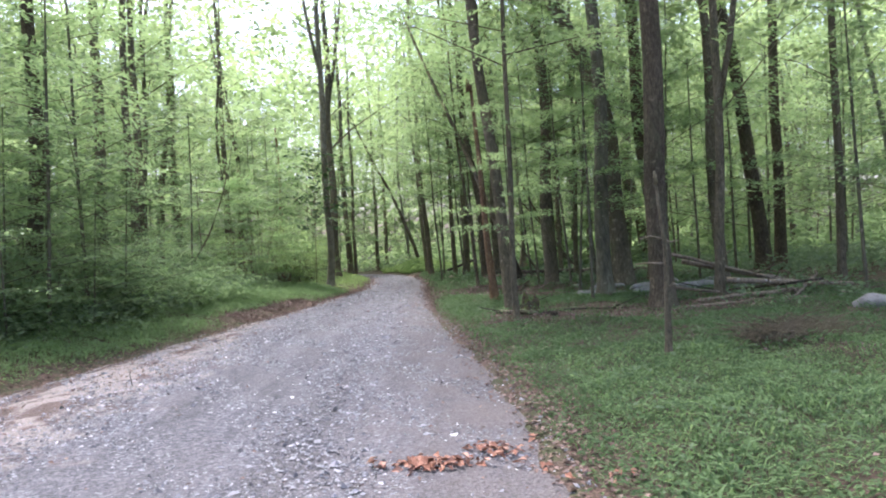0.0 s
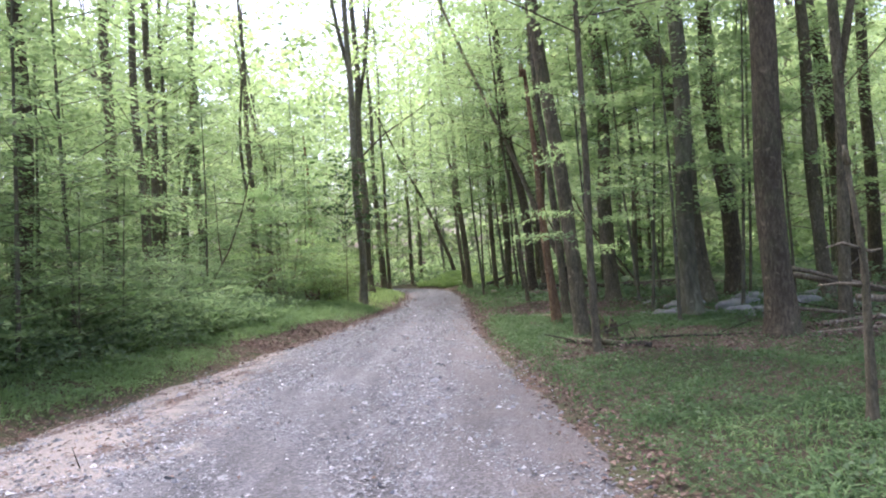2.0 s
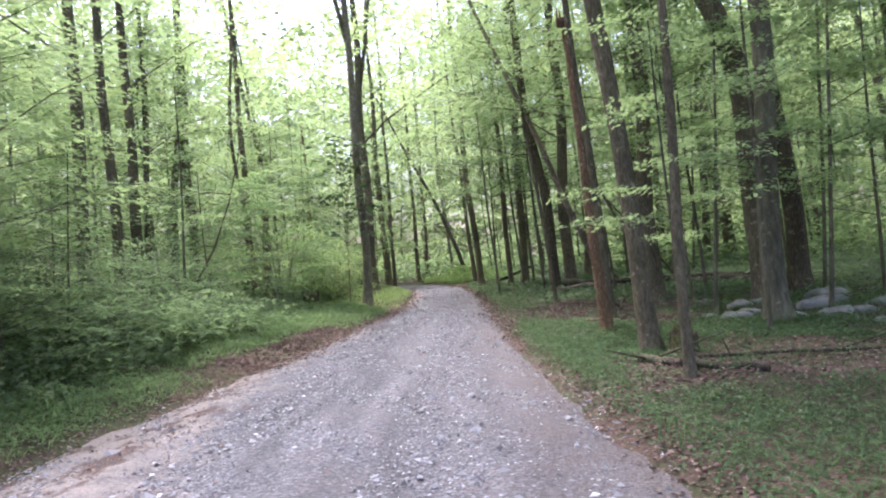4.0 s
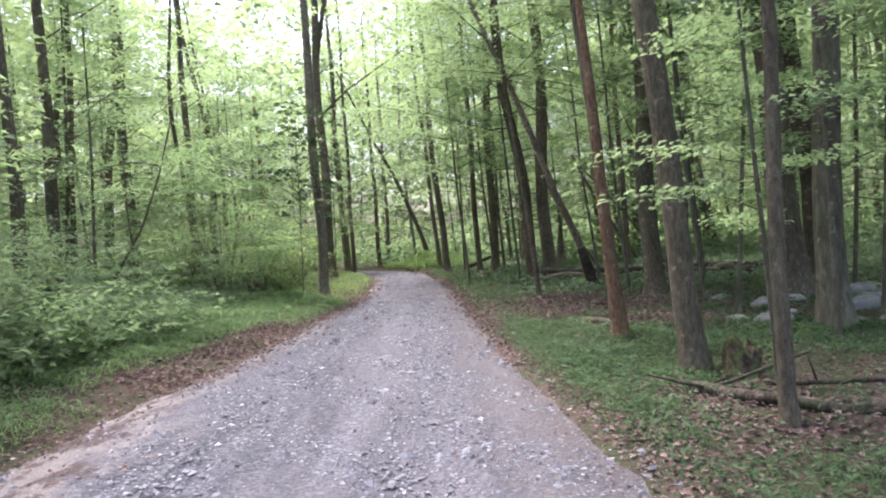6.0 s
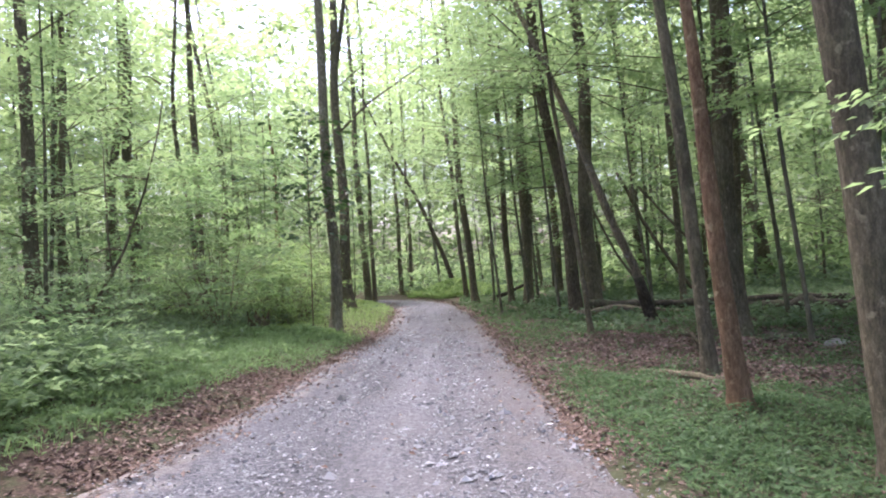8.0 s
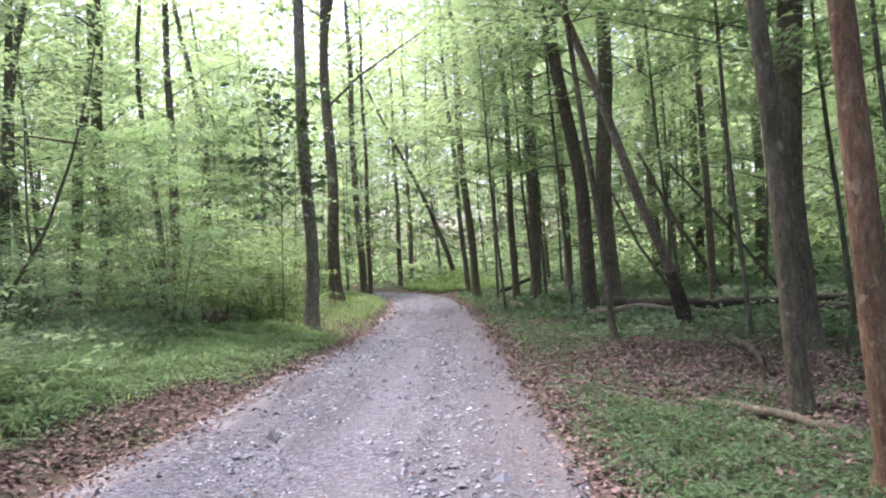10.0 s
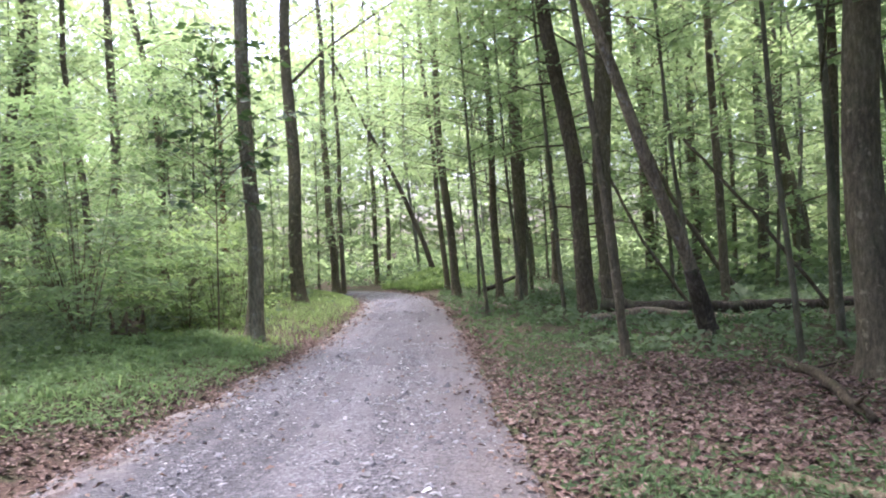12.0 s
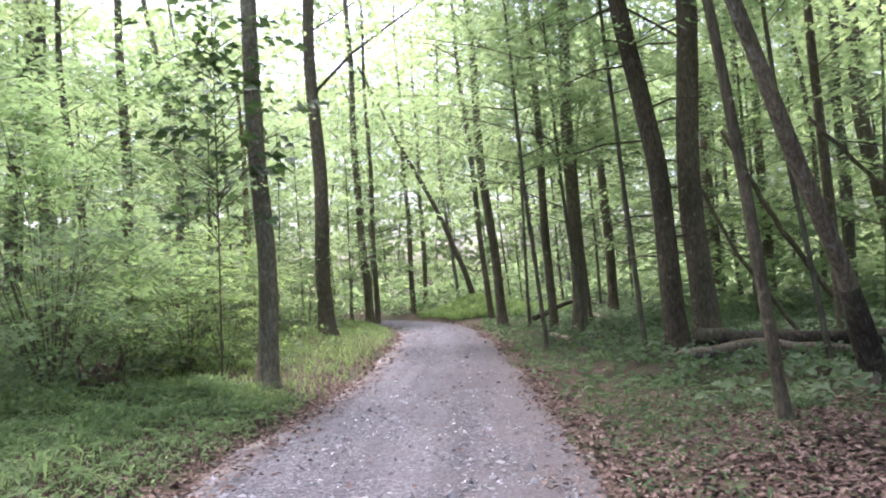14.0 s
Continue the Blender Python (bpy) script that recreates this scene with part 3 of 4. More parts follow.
tree(-1.8, 53.0, 0.3, [(1.5, -0.35), (5.5, -2.0), (9, -3.6), (12, -5.0)], 12, BARK_DARK, THIN_TOP, label="dark tree leaning far out over the bend")
tree(3.2, 43.8, 0.36, [(5.2, 0.0), (10.4, -0.05)], 20, BARK)
tree(5.2, 31.7, 0.2, [(3.9, -0.05), (7.4, -0.04)], 16, BARK, THIN_TOP)
tree(9.3, 45.4, 0.4, [(8, 0.1)], 20, BARK)
tree(11.0, 43.0, 0.42, [(6, 0.2)], 20, BARK_SMOOTH, label=GREY)
tree(4.9, 26.6, 0.18, [(4, 0.15)], 14, BARK, THIN_TOP)
tree(7.2, 18.5, 0.3, [(4, -0.1)], 18, BARK)
tree(10.7, 23.9, 0.5, [(3, -0.1), (5, -0.4), (8, -0.9)], 20, BARK_DARK, label=BIG)
tree(11.6, 24.6, 0.4, [(5, 0.1)], 20, BARK_DARK, label=BIG)
tree(9.0, 16.2, 0.2, [(5, 0.1)], 16, BARK, THIN_TOP)
tree(12.2, 17.8, 0.28, [(5, 0.0)], 18, BARK)

# trees on the left bank
# two unseen trees, added so their high crowns shade the track
for x, y in ((-13.6, 12.0), (-14.6, 18.4)):
    tree(x, y, 0.3, [(4, pick.uniform(-0.2, 0.2))], 21, BARK_DARK, CANOPY, scale=1.25, label="dark trunk rising out of thick undergrowth")
tree(-9.0, 24.7, 0.075, [(0.8, 0.3), (1.8, 0.95), (3.0, 1.45), (4.2, 1.8)], 4.8, BARK, None, fork=(1.4, -0.15, 4.0, 0.045), stubs=3, label="slender sapling bending over the undergrowth", detail=2)
tree(-4.56, 28.5, 0.29, [(1.8, 0.12), (3.7, 0.08), (6.6, 0.02), (10, 0.1)], 20, BARK_FLAKY, fork=(8.6, -0.9, 14.5, 0.16), label="straight tree with flaking grey bark at the track's edge", detail=2, drop=-3.0)
dark_tree = tree(-5.6, 37.4, 0.42, [(3, 0.0), (6, -0.02), (10, 0.05)], 21, BARK, fork=(9.0, 1.1, 16.0, 0.2), label="tall dark tree with flared roots by the track", detail=2, drop=-3.0)
v, f = tube([(0.1, 0, 6.8), (1.2, -0.2, 7.7), (2.6, -0.4, 8.5), (4.3, -0.5, 9.5)], [0.05, 0.038, 0.028, 0.012], 6, 0.08, np.random.default_rng(2))
part("bare_branch", mesh_from("bare_branch", v, f, BARK, True), dark_tree, "long bare branch reaching over the track")
tree(-6.6, 50.5, 0.4, [(2.2, 0.1), (4, -0.2), (8.5, -0.15)], 20, BARK, label="slim tree with a bent trunk")
tree(-6.3, 51.0, 0.26, [(8, 0.1)], 18, BARK, THIN_TOP)
tree(-5.4, 59.0, 0.32, [(8, 0.0)], 18, BARK, THIN_TOP)
tree(-5.0, 63.0, 0.32, [(8, 0.1)], 18, BARK, THIN_TOP)
tree(-9.5, 16.6, 0.38, [(4, 0.15)], 18, BARK_DARK, THIN_TOP, label="dark trunk rising out of thick undergrowth")
tree(-9.6, 22.3, 0.28, [(5, 0.0)], 17, BARK, THIN_TOP)
# this crown is enlarged to shade the track
tree(-11.5, 24.2, 0.4, [(5, 0.1)], 21, BARK, CANOPY, scale=1.25)
tree(-11.3, 27.0, 0.36, [(5, 0.0)], 17, BARK, THIN_TOP)
tree(-14.5, 39.0, 0.5, [(6, 0.1)], 19, BARK, THIN_TOP)
tree(-15.3, 38.3, 0.42, [(6, 0.6), (9, 1.0)], 19, BARK, THIN_TOP)
tree(-11.4, 38.2, 0.34, [(6, 0.0)], 18, BARK, THIN_TOP)
tree(-9.7, 43.7, 0.3, [(4, -0.05)], 9, BARK_RED, None, stubs=4, label="reddish dead snag with peeling bark", category="dead tree")
tree(-13.0, 31.0, 0.26, [(5, 0.3)], 17, BARK, THIN_TOP)

# young maples of the understorey
def maples(tops, spots, raised=0.0):
    for x, y, s in spots:
        tree(x, y, 0.085 * s, [(3, pick.uniform(-0.25, 0.25), pick.uniform(-0.2, 0.2))], 6.8 * s + raised, BARK_SMOOTH, tops, scale=s, name="young_maple", drop=-raised,
             label="young maple with layered bright green leaves", category="tree", group="young maples of the understorey")


maples(MAPLE, ((3.9, 24.6, 1.3),), 2.2)
maples(MAPLE, ((-14.4, 22.0, 1.4), (-17.6, 37.0, 1.6)), 3.4)
maples(MAPLE, ((-10.6, 44.4, 1.3), (-7.6, 57.0, 1.6), (-15.0, 50.0, 1.6)), 2.4)
maples(SPARSE, ((1.3, 12.98, 0.56), (3.6, 19.2, 0.95), (5.2, 18.0, 1.0), (3.2, 15.6, 0.85), (7.0, 19.6, 0.9), (8.6, 14.6, 1.0), (5.4, 25.4, 1.2), (9.4, 23.0, 1.1),
                (-7.2, 20.4, 0.8), (-6.9, 12.4, 0.9)))
maples(OVERHANG, ((-0.1, 33.0, 1.15), (1.0, 35.6, 1.25), (0.0, 40.2, 1.3)), 1.6)
maples(OVERHANG, ((1.45, 30.9, 1.15), (3.5, 28.6, 1.05), (3.2, 24.2, 0.95), (3.7, 20.9, 0.9), (6.4, 20.8, 1.0), (8.0, 26.0, 1.1)), 2.6)
maples(MAPLE, ((1.7, 39.0, 1.6), (3.6, 49.0, 1.5)), 1.4)
maples(MAPLE, ((11.6, 16.5, 1.0), (13.5, 24.0, 1.2), (10.4, 32.0, 1.2), (12.0, 28.0, 1.3), (14.5, 19.5, 1.3), (8.0, 35.4, 1.3), (15.0, 33.0, 1.4), (12.5, 38.0, 1.4), (4.8, 41.5, 1.4), (7.6, 42.5, 1.4),
               (10.8, 47.0, 1.5), (17.5, 26.0, 1.4), (16.0, 42.0, 1.5), (19.5, 36.0, 1.5), (6.0, 54.0, 1.5), (13.0, 55.0, 1.6), (20.0, 50.0, 1.6), (24.0, 42.0, 1.6), (5.6, 36.8, 1.3), (22.0, 30.0, 1.5), (9.0, 50.0, 1.7), (15.5, 48.0, 1.7), (3.0, 58.0, 1.7), (18.5, 20.0, 1.3)), 0.5)
maples(MAPLE, ((-7.2, 14.4, 1.0), (-9.9, 13.2, 1.1), (-9.4, 16.9, 1.0), (-13.5, 15.8, 1.2), (-12.9, 20.6, 1.2), (-8.6, 36.4, 0.9), (-8.0, 44.2, 0.95),
               (-6.9, 47.5, 0.9), (-15.0, 27.0, 1.2), (-11.2, 41.8, 1.2), (-13.2, 46.0, 1.3), (-16.0, 22.0, 1.3), (-17.5, 32.0, 1.4), (-15.5, 11.0, 1.3), (-10.6, 50.0, 1.3), (-17.0, 46.0, 1.4),
               (-20.5, 38.0, 1.4), (-18.5, 17.0, 1.3), (-11.6, 16.4, 1.3), (-10.8, 11.6, 1.2), (-12.2, 29.0, 1.4), (-14.2, 35.0, 1.6), (-11.6, 46.0, 1.5), (-8.4, 56.0, 1.5), (-16.0, 40.0, 1.6), (-7.6, 39.6, 0.8), (-13.0, 56.0, 1.4), (-20.0, 27.0, 1.4), (-8.6, 64.0, 1.4), (-3.0, 66.0, 1.5), (-22.0, 48.0, 1.6), (-17.0, 60.0, 1.6), (-25.0, 34.0, 1.6)), 0.7)


def thicket():
    """Standing woods further in, on both sides of the track."""
    rng = random.Random(21)
    spots = []
    tries = 0
    while len(spots) < 190 and tries < 9000:
        tries += 1
        x, y = rng.uniform(-48, 46), rng.uniform(14, 100)
        d, side = beside_road(x, y)
        if d[0] < 3.2 or (y < 48 and d[0] < 5.5) or (y < 30 and abs(x) < 9):
            continue
        gap = 1.5 if x > 0 else 1.9
        if any((x - a) ** 2 + (y - b) ** 2 < gap * gap for a, b in spots):
            continue
        if x < 0 and rng.random() < 0.3:
            continue
        spots.append((x, y))
        far = y > 50 or abs(x) > 24
        w = rng.choice((0.1, 0.13, 0.16, 0.2, 0.25, 0.3, 0.38))
        gap_side = -0.34 < x / y < -0.17
        tops = FAR_TOP if far and rng.random() < 0.6 else THIN_TOP if (x < -1 or rng.random() < 0.5) else CANOPY
        h = min(rng.uniform(15, 20), 0.4 * y) if gap_side else rng.uniform(16, 21)
        tree(x, y, w, [(2.5, rng.uniform(-0.2, 0.2), 0.0), (6, rng.uniform(-0.7, 0.7), rng.uniform(-0.4, 0.4)), (10, rng.uniform(-1.0, 1.0), rng.uniform(-0.6, 0.6))], h,
             rng.choice((BARK, BARK_HAZY, BARK_HAZY, BARK_SMOOTH)), tops, detail=0, scale=max(0.5, h / 19),
             label="slender forest tree standing deep in the woods", group="trees of the woods")


thicket()
# trees outside the view, added to close in and shade the track
for x, y, w in ((-7.5, 2.5, 0.3), (-9.5, -1.5, 0.25), (6.5, 1.0, 0.35), (8.5, -3.0, 0.3), (5.8, -6.5, 0.3), (-8.0, -6.0, 0.35), (-11.0, 4.5, 0.3), (10.5, 4.5, 0.3), (0.5, -18.0, 0.3), (-6.0, -14.0, 0.3), (7.0, -13.0, 0.3), (13.0, 9.0, 0.35)):
    tree(x, y, w, [(5, pick.uniform(-0.3, 0.3))], 20, BARK, THIN_TOP, detail=0, scale=1.2, label="unseen forest tree added to close in and shade the track", group="trees of the woods")


# ---------------------------------------------------------------- shrubs and undergrowth
def shrub(x, y, s, kinds, label, name="shrub", stems=6, spread=0.5, tall=1.0, reach=1.7):
    root = new(name)
    root.location = (x, y, gz(x, y) - 0.02)
    tagged(root, label, "shrub", "shrubs on the bank" if x < -3 else "")
    leaves, limbs = kinds[pick.randrange(len(kinds))]
    turn = pick.uniform(0, 360)
    rng = np.random.default_rng(pick.randrange(9999))
    for k in range(stems):
        a, r = rng.uniform(0, 6.3), rng.uniform(0.05, 0.16) * s
        o = np.array([math.cos(a) * r, math.sin(a) * r, -0.05])
        t = np.array([math.cos(a) * spread * s, math.sin(a) * spread * s, reach * s * tall * rng.uniform(0.7, 1.1)])
        v, f = tube([o, o * 0.6 + t * 0.4 + np.array([0, 0, 0.1]), t], [0.016 * s, 0.012 * s, 0.004 * s], 5, closed=False)
        part("stem", mesh_from("stem", v, f, BARK, True), root)
    for kind, data in (("foliage", leaves), ("twig", limbs)):
        ob = tagged(part(kind, data, root), kind="stuff")
        ob.matrix_basis = pose(0, 0, 0, 0, 0, turn) @ Matrix.Diagonal((s, s, s * tall, 1))
    return root


shrub(-7.0, 27.2, 1.0, SPREADING, "large many-stemmed green shrub spreading over the bank", "large_shrub", 6, 0.8, 1.0, 2.4)
tree(-5.0, 27.9, 0.03, [(3, 0.1)], 5.4, BARK, BIG_LEAF, label="sapling with large leaves coloured dark as in shade, beside a trunk", name="big_leaf_sapling")
maples(MAPLE, ((-6.9, 11.2, 0.5), (-6.7, 13.6, 0.42), (-7.0, 15.6, 0.5), (-7.6, 9.8, 0.6), (-7.9, 12.8, 0.62), (-8.4, 17.6, 0.5)), -0.3)
for x, y, s in ((-7.5, 8.4, 0.55), (-7.9, 10.6, 0.7), (-7.5, 12.6, 0.6), (-7.5, 14.6, 0.65), (-7.0, 16.8, 0.8), (-7.2, 18.9, 0.95), (-8.6, 11.9, 0.9), (-8.2, 15.6, 1.25), (-8.6, 20.0, 1.1),
                (-8.4, 8.0, 1.2), (-9.9, 10.4, 1.3), (-10.2, 14.9, 1.3), (-10.4, 17.6, 1.3), (-9.2, 22.6, 1.2), (-8.6, 24.8, 1.0), (-11.8, 20.5, 1.4), (-11.5, 12.3, 1.4), (-9.8, 26.5, 1.3),
                (-12.6, 24.0, 1.4), (-9.4, 31.0, 1.2), (-8.2, 38.0, 1.1), (-13.0, 30.0, 1.4), (-9.4, 41.5, 1.2), (-11.8, 35.0, 1.4), (-8.0, 47.5, 1.2), (-13.5, 44.0, 1.4)):
    shrub(x, y, s * (0.68 if y > 15.5 and x > -10 else 1.0), SHRUB, "dense green shrub on the shaded bank")
for x, y, s in ((-6.4, 30.2, 1.0), (-5.9, 32.0, 0.85), (-7.3, 32.6, 1.2), (-6.6, 34.6, 1.0), (-7.4, 37.0, 1.1), (-6.9, 40.4, 1.0), (-8.4, 29.6, 1.2), (-7.0, 43.6, 1.0), (-5.9, 28.9, 0.7), (-5.7, 30.0, 0.75), (-6.5, 28.4, 0.65)):
    shrub(x, y, s, YELLOW, "bright yellow-green shrub in the light of a gap", "pale_shrub")


def scatter(count, x0, x1, y0, y1, rng, keep):
    x, y = rng.uniform(x0, x1, count), rng.uniform(y0, y1, count)
    d, side = beside_road(x, y)
    ok = keep(x, y, d, side) > rng.uniform(0, 1, count)
    return x[ok], y[ok], d[ok], side[ok]


def patchy(x, y, f=0.7):
    u, w = 0.6 * x + 0.8 * y, 0.8 * x - 0.6 * y
    waves = np.sin(x * f * 2.1 + 1.3 * np.sin(y * f)) + np.sin(w * f * 1.7 + 1.1 * np.sin(x * f * 1.3 + 2)) + np.sin(u * f * 3.1 + 1.9 * np.sin(w * f * 2.3 + 1))
    return np.clip(0.5 + 0.2 * waves, 0, 1)


def blades(x, y, z, h, rng, lean=0.9, wide=0.05):
    """Bent grass blades: a broad lower part and a drooping tip."""
    n = len(x)
    a = rng.uniform(0, 2 * math.pi, n)
    h = h * rng.uniform(0.5, 1.25, n)
    out = h * np.abs(rng.normal(lean, 0.3, n))
    d = np.stack([np.cos(a), np.sin(a), np.zeros(n)], 1)
    w = np.stack([-np.sin(a), np.cos(a), np.zeros(n)], 1) * (h * wide)[:, None]
    p = np.stack([x, y, z], 1)
    up = np.array([0, 0, 1.0])
    mid = p + d * (out * 0.45)[:, None] + up * (h * 0.75)[:, None]
    tip = p + d * (out * 1.1)[:, None] + up * (h * 0.85)[:, None]
    v = np.stack([p, mid + w, tip, mid - w], 1)
    return v.reshape(-1, 3), np.arange(4 * n).reshape(-1, 4)


def litter_patch(x, y):
    """Where bare leaf litter shows instead of grass."""
    right = np.exp(-(((x - 1.9) / 2.6) ** 2 + ((y - 22.2) / 2.7) ** 2) * 1.1) + np.exp(-(((x - 2.4) / 1.2) ** 2 + ((y - 18.7) / 0.9) ** 2))
    right += 1.9 * np.exp(-(((x - 2.3) / 1.6) ** 2 + ((y - 13.3) / 1.15) ** 2)) + 1.2 * np.exp(-(((x - 5.2) / 1.7) ** 2 + ((y - 13.5) / 0.75) ** 2)) + 0.5 * np.exp(-(((x - 4.5) / 0.7) ** 2 + ((y - 7.9) / 0.3) ** 2))
    return np.clip(right * 1.3, 0, 1)


def build_grass():
    rng = np.random.default_rng(8)

    def right(x, y, d, side):
        edge = np.clip((d + 0.12) / 0.4, 0, 1)
        return np.where((side > 0) & (d > -0.12), edge * (1 - 0.93 * litter_patch(x, y)) * (0.6 + 0.4 * patchy(x, y, 1.1)) * np.clip(1.25 - d / 14, 0.15, 1) * np.clip((10.5 - x + patchy(x, y, 0.9)) / 3, 0.05, 1) * np.where(y > 2.6, np.clip((y - 2.2) / 1.6, 0.12, 1), np.clip((y + 8) / 6, 0, 1)), 0)

    def left(x, y, d, side):
        edge = np.clip((d - np.where((y > 15) & (y < 22), 0.4, -0.1)) / 0.4, 0, 1)
        return np.where((side < 0) & (d > -0.1), edge * (0.4 + 0.6 * patchy(x, y, 0.9)) * np.clip(1.6 - d / 4.5, 0.1, 1), 0)

    sets = []
    for n, box, keep, h, size in ((120000, (0.2, 9.5, 2.4, 9), right, 0.1, 0.055), (60000, (0.2, 10, 8.5, 14), right, 0.11, 0.065), (66000, (-0.6, 10, 13, 26), right, 0.13, 0.085), (60000, (-0.5, 4.2, 12.6, 20.0), right, 0.11, 0.06), (30000, (-1.5, 12, 26, 52), right, 0.22, 0.17),
                                  (125000, (-8, -3.4, 3.5, 16), left, 0.13, 0.065), (120000, (-9, -3.3, 15.5, 28), left, 0.18, 0.08), (42000, (1.2, 9.5, 2.4, 8.5), right, 0.12, 0.055),
                                  (14000, (0.2, 11, -8, 2.6), right, 0.12, 0.12), (9000, (-10, -4, -8, 3.6), left, 0.13, 0.12)):
        x, y, d, side = scatter(n, *box, rng, keep)
        tuft = h * (0.4 + 0.9 * patchy(x, y, 2.3)) * (0.6 + 0.4 * patchy(x + 3, y, 7.0))
        z = ground_z(x, y)
        most = rng.uniform(0, 1, len(x)) < 0.7
        c = np.stack([x, y, z + tuft * rng.uniform(0.1, 1.0, len(x))], 1)[most]
        few = ~most
        sets.append(joined([leaf_quads(c, size, rng, tilt=0.45, droop=0.2, width=0.36, fold=0.06), blades(x[few], y[few], z[few] - 0.01, tuft[few] * 1.15, rng, wide=0.06)]))
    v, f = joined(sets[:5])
    tagged(new("grass", mesh_from("grass", v, f, SHADED_GRASS)), "low leafy woodland grass coloured darker for the shade under the trees", "grass", kind="stuff")
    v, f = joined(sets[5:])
    tagged(new("verge_grass", mesh_from("verge_grass", v, f, LIT_GRASS)), "soft green grass coloured brighter for the light on the open verge", "grass", kind="stuff")
    # the bank at the bend, its light put into the yellow-green colour
    x, y, d, side = scatter(16000, -4.5, 2.5, 48, 57, rng, lambda x, y, d, side: np.where((d > 0.1) & (side > 0), 1.0, 0))
    bank = blades(x, y, ground_z(x, y) - 0.01, 0.35, rng, wide=0.07)
    x, y, d, side = scatter(46000, -9, -3.3, 27, 54, rng, left)
    v, f = joined([bank, blades(x, y, ground_z(x, y) - 0.01, 0.15, rng, wide=0.06)])
    tagged(new("tall_grass", mesh_from("tall_grass", v, f, LEAF_PALE)), "tall yellow-green grass on the lit verge and bend", "grass", kind="stuff")


def build_herbs():
    """Low broad-leaved plants among the grass and along the bank."""
    rng = np.random.default_rng(12)
    sets = []
    for n, box, h, size, per, keep in (
            (6000, (-9.5, -4.3, 4, 30), 0.34, 0.085, 9, lambda x, y, d, side: np.clip((d - np.where(y > 17, 1.6, 0.4)) / 1.2, 0, 1) * patchy(x, y, 1.3)),
            (1800, (0.4, 9, 3, 28), 0.13, 0.05, 6, lambda x, y, d, side: np.clip((d - 0.1) / 0.6, 0, 1) * patchy(x + 4, y, 1.4) * (1 - 0.7 * litter_patch(x, y))),
            (3000, (-14, 14, 28, 60), 0.3, 0.14, 8, lambda x, y, d, side: np.clip((d - 0.6) / 2, 0, 1) * patchy(x, y, 0.8)),
            (4200, (0.5, 18, 23.5, 46), 0.2, 0.14, 8, lambda x, y, d, side: np.clip((d - 1.2) / 2, 0, 1) * (0.3 + 0.7 * patchy(x, y, 0.9))),
            (2600, (-45, 45, 32, 100), 0.55, 0.32, 9, lambda x, y, d, side: np.clip((d - 4) / 4, 0, 1)),
            (1500, (10, 40, 12, 34), 0.5, 0.2, 9, lambda x, y, d, side: np.clip((d - 6) / 4, 0, 1)),
            (1500, (5, 18, 9, 40), 0.28, 0.12, 8, lambda x, y, d, side: np.clip((d - 4) / 3, 0, 1) * patchy(x, y, 0.9))):
        x, y, d, side = scatter(n, *box, rng, keep)
        z = ground_z(x, y)
        c = np.stack([np.repeat(x, per), np.repeat(y, per), np.repeat(z, per)], 1)
        m = len(c)
        r = h * 0.55
        c += np.stack([rng.normal(0, r, m), rng.normal(0, r, m), h * rng.uniform(0.3, 1.15, m)], 1)
        sets.append(leaf_quads(c, size, rng, tilt=0.45, width=0.7))
    v, f = joined(sets)
    tagged(new("herbs", mesh_from("herbs", v, f, LEAF_BROAD)), "low broad-leaved green plants covering the forest floor", "ground plants", kind="stuff")


def build_litter():
    rng = np.random.default_rng(14)
    sets = []

    def edges(x, y, d, side):
        l = np.where(y < 13, 0.5 * np.exp(-((d + 0.1) / 0.3) ** 2) + 0.3 * (patchy(x, y, 2.0) > 0.55) * np.exp(-((d + 0.9) / 0.7) ** 2), 0.7 * np.exp(-((d - np.where(y < 22, 0.2, 0.0)) / np.where(y < 22, 0.6, 0.45)) ** 2))
        r = np.exp(-((d - 0.02) / 0.25) ** 2) * 0.75
        return np.where(side < 0, l, r) + np.where(side > 0, litter_patch(x, y) * (d > -0.1), 0) + 0.007

    for n, box, size in ((44000, (-6, 1.6, 2.5, 16), 0.045), (105000, (-5, 5.5, 16, 30), 0.062), (12000, (-5.5, 3, 30, 50), 0.11), (26000, (0, 8, 3, 16), 0.055), (12000, (4, 16, 10, 40), 0.11)):
        x, y, d, side = scatter(n, *box, rng, edges)
        z = road_z(x, y) + rng.uniform(0.004, 0.03, len(x))
        sets.append(leaf_quads(np.stack([x, y, z], 1), size, rng, tilt=0.3, droop=0.02, width=0.6, fold=0.16))
    v, f = joined(sets)
    tagged(new("leaf_litter", mesh_from("leaf_litter", v, f, LITTER)), "dry brown fallen leaves lying along the track", "fallen leaves", kind="stuff")
    sets = []
    for cx, cy, sx, sy, n in ((-0.22, 4.68, 0.16, 0.06, 90), (0.02, 4.72, 0.1, 0.05, 40), (0.3, 5.05, 0.1, 0.07, 70), (0.62, 5.4, 0.05, 0.06, 6), (1.0, 4.35, 0.2, 0.12, 12), (0.5, 4.7, 0.1, 0.05, 6)):
        x, y = rng.normal(cx, sx, n), rng.normal(cy, sy, n)
        z = road_z(x, y) + rng.uniform(0.004, 0.05, n)
        sets.append(leaf_quads(np.stack([x, y, z], 1), 0.07, rng, tilt=0.4, droop=0.05, width=0.6, fold=0.2))
    v, f = joined(sets)
    tagged(new("rusty_leaf_pile", mesh_from("rusty_leaf_pile", v, f, RUSTY)), "rust-orange dead leaves heaped on the gravel", "fallen leaves", kind="stuff")


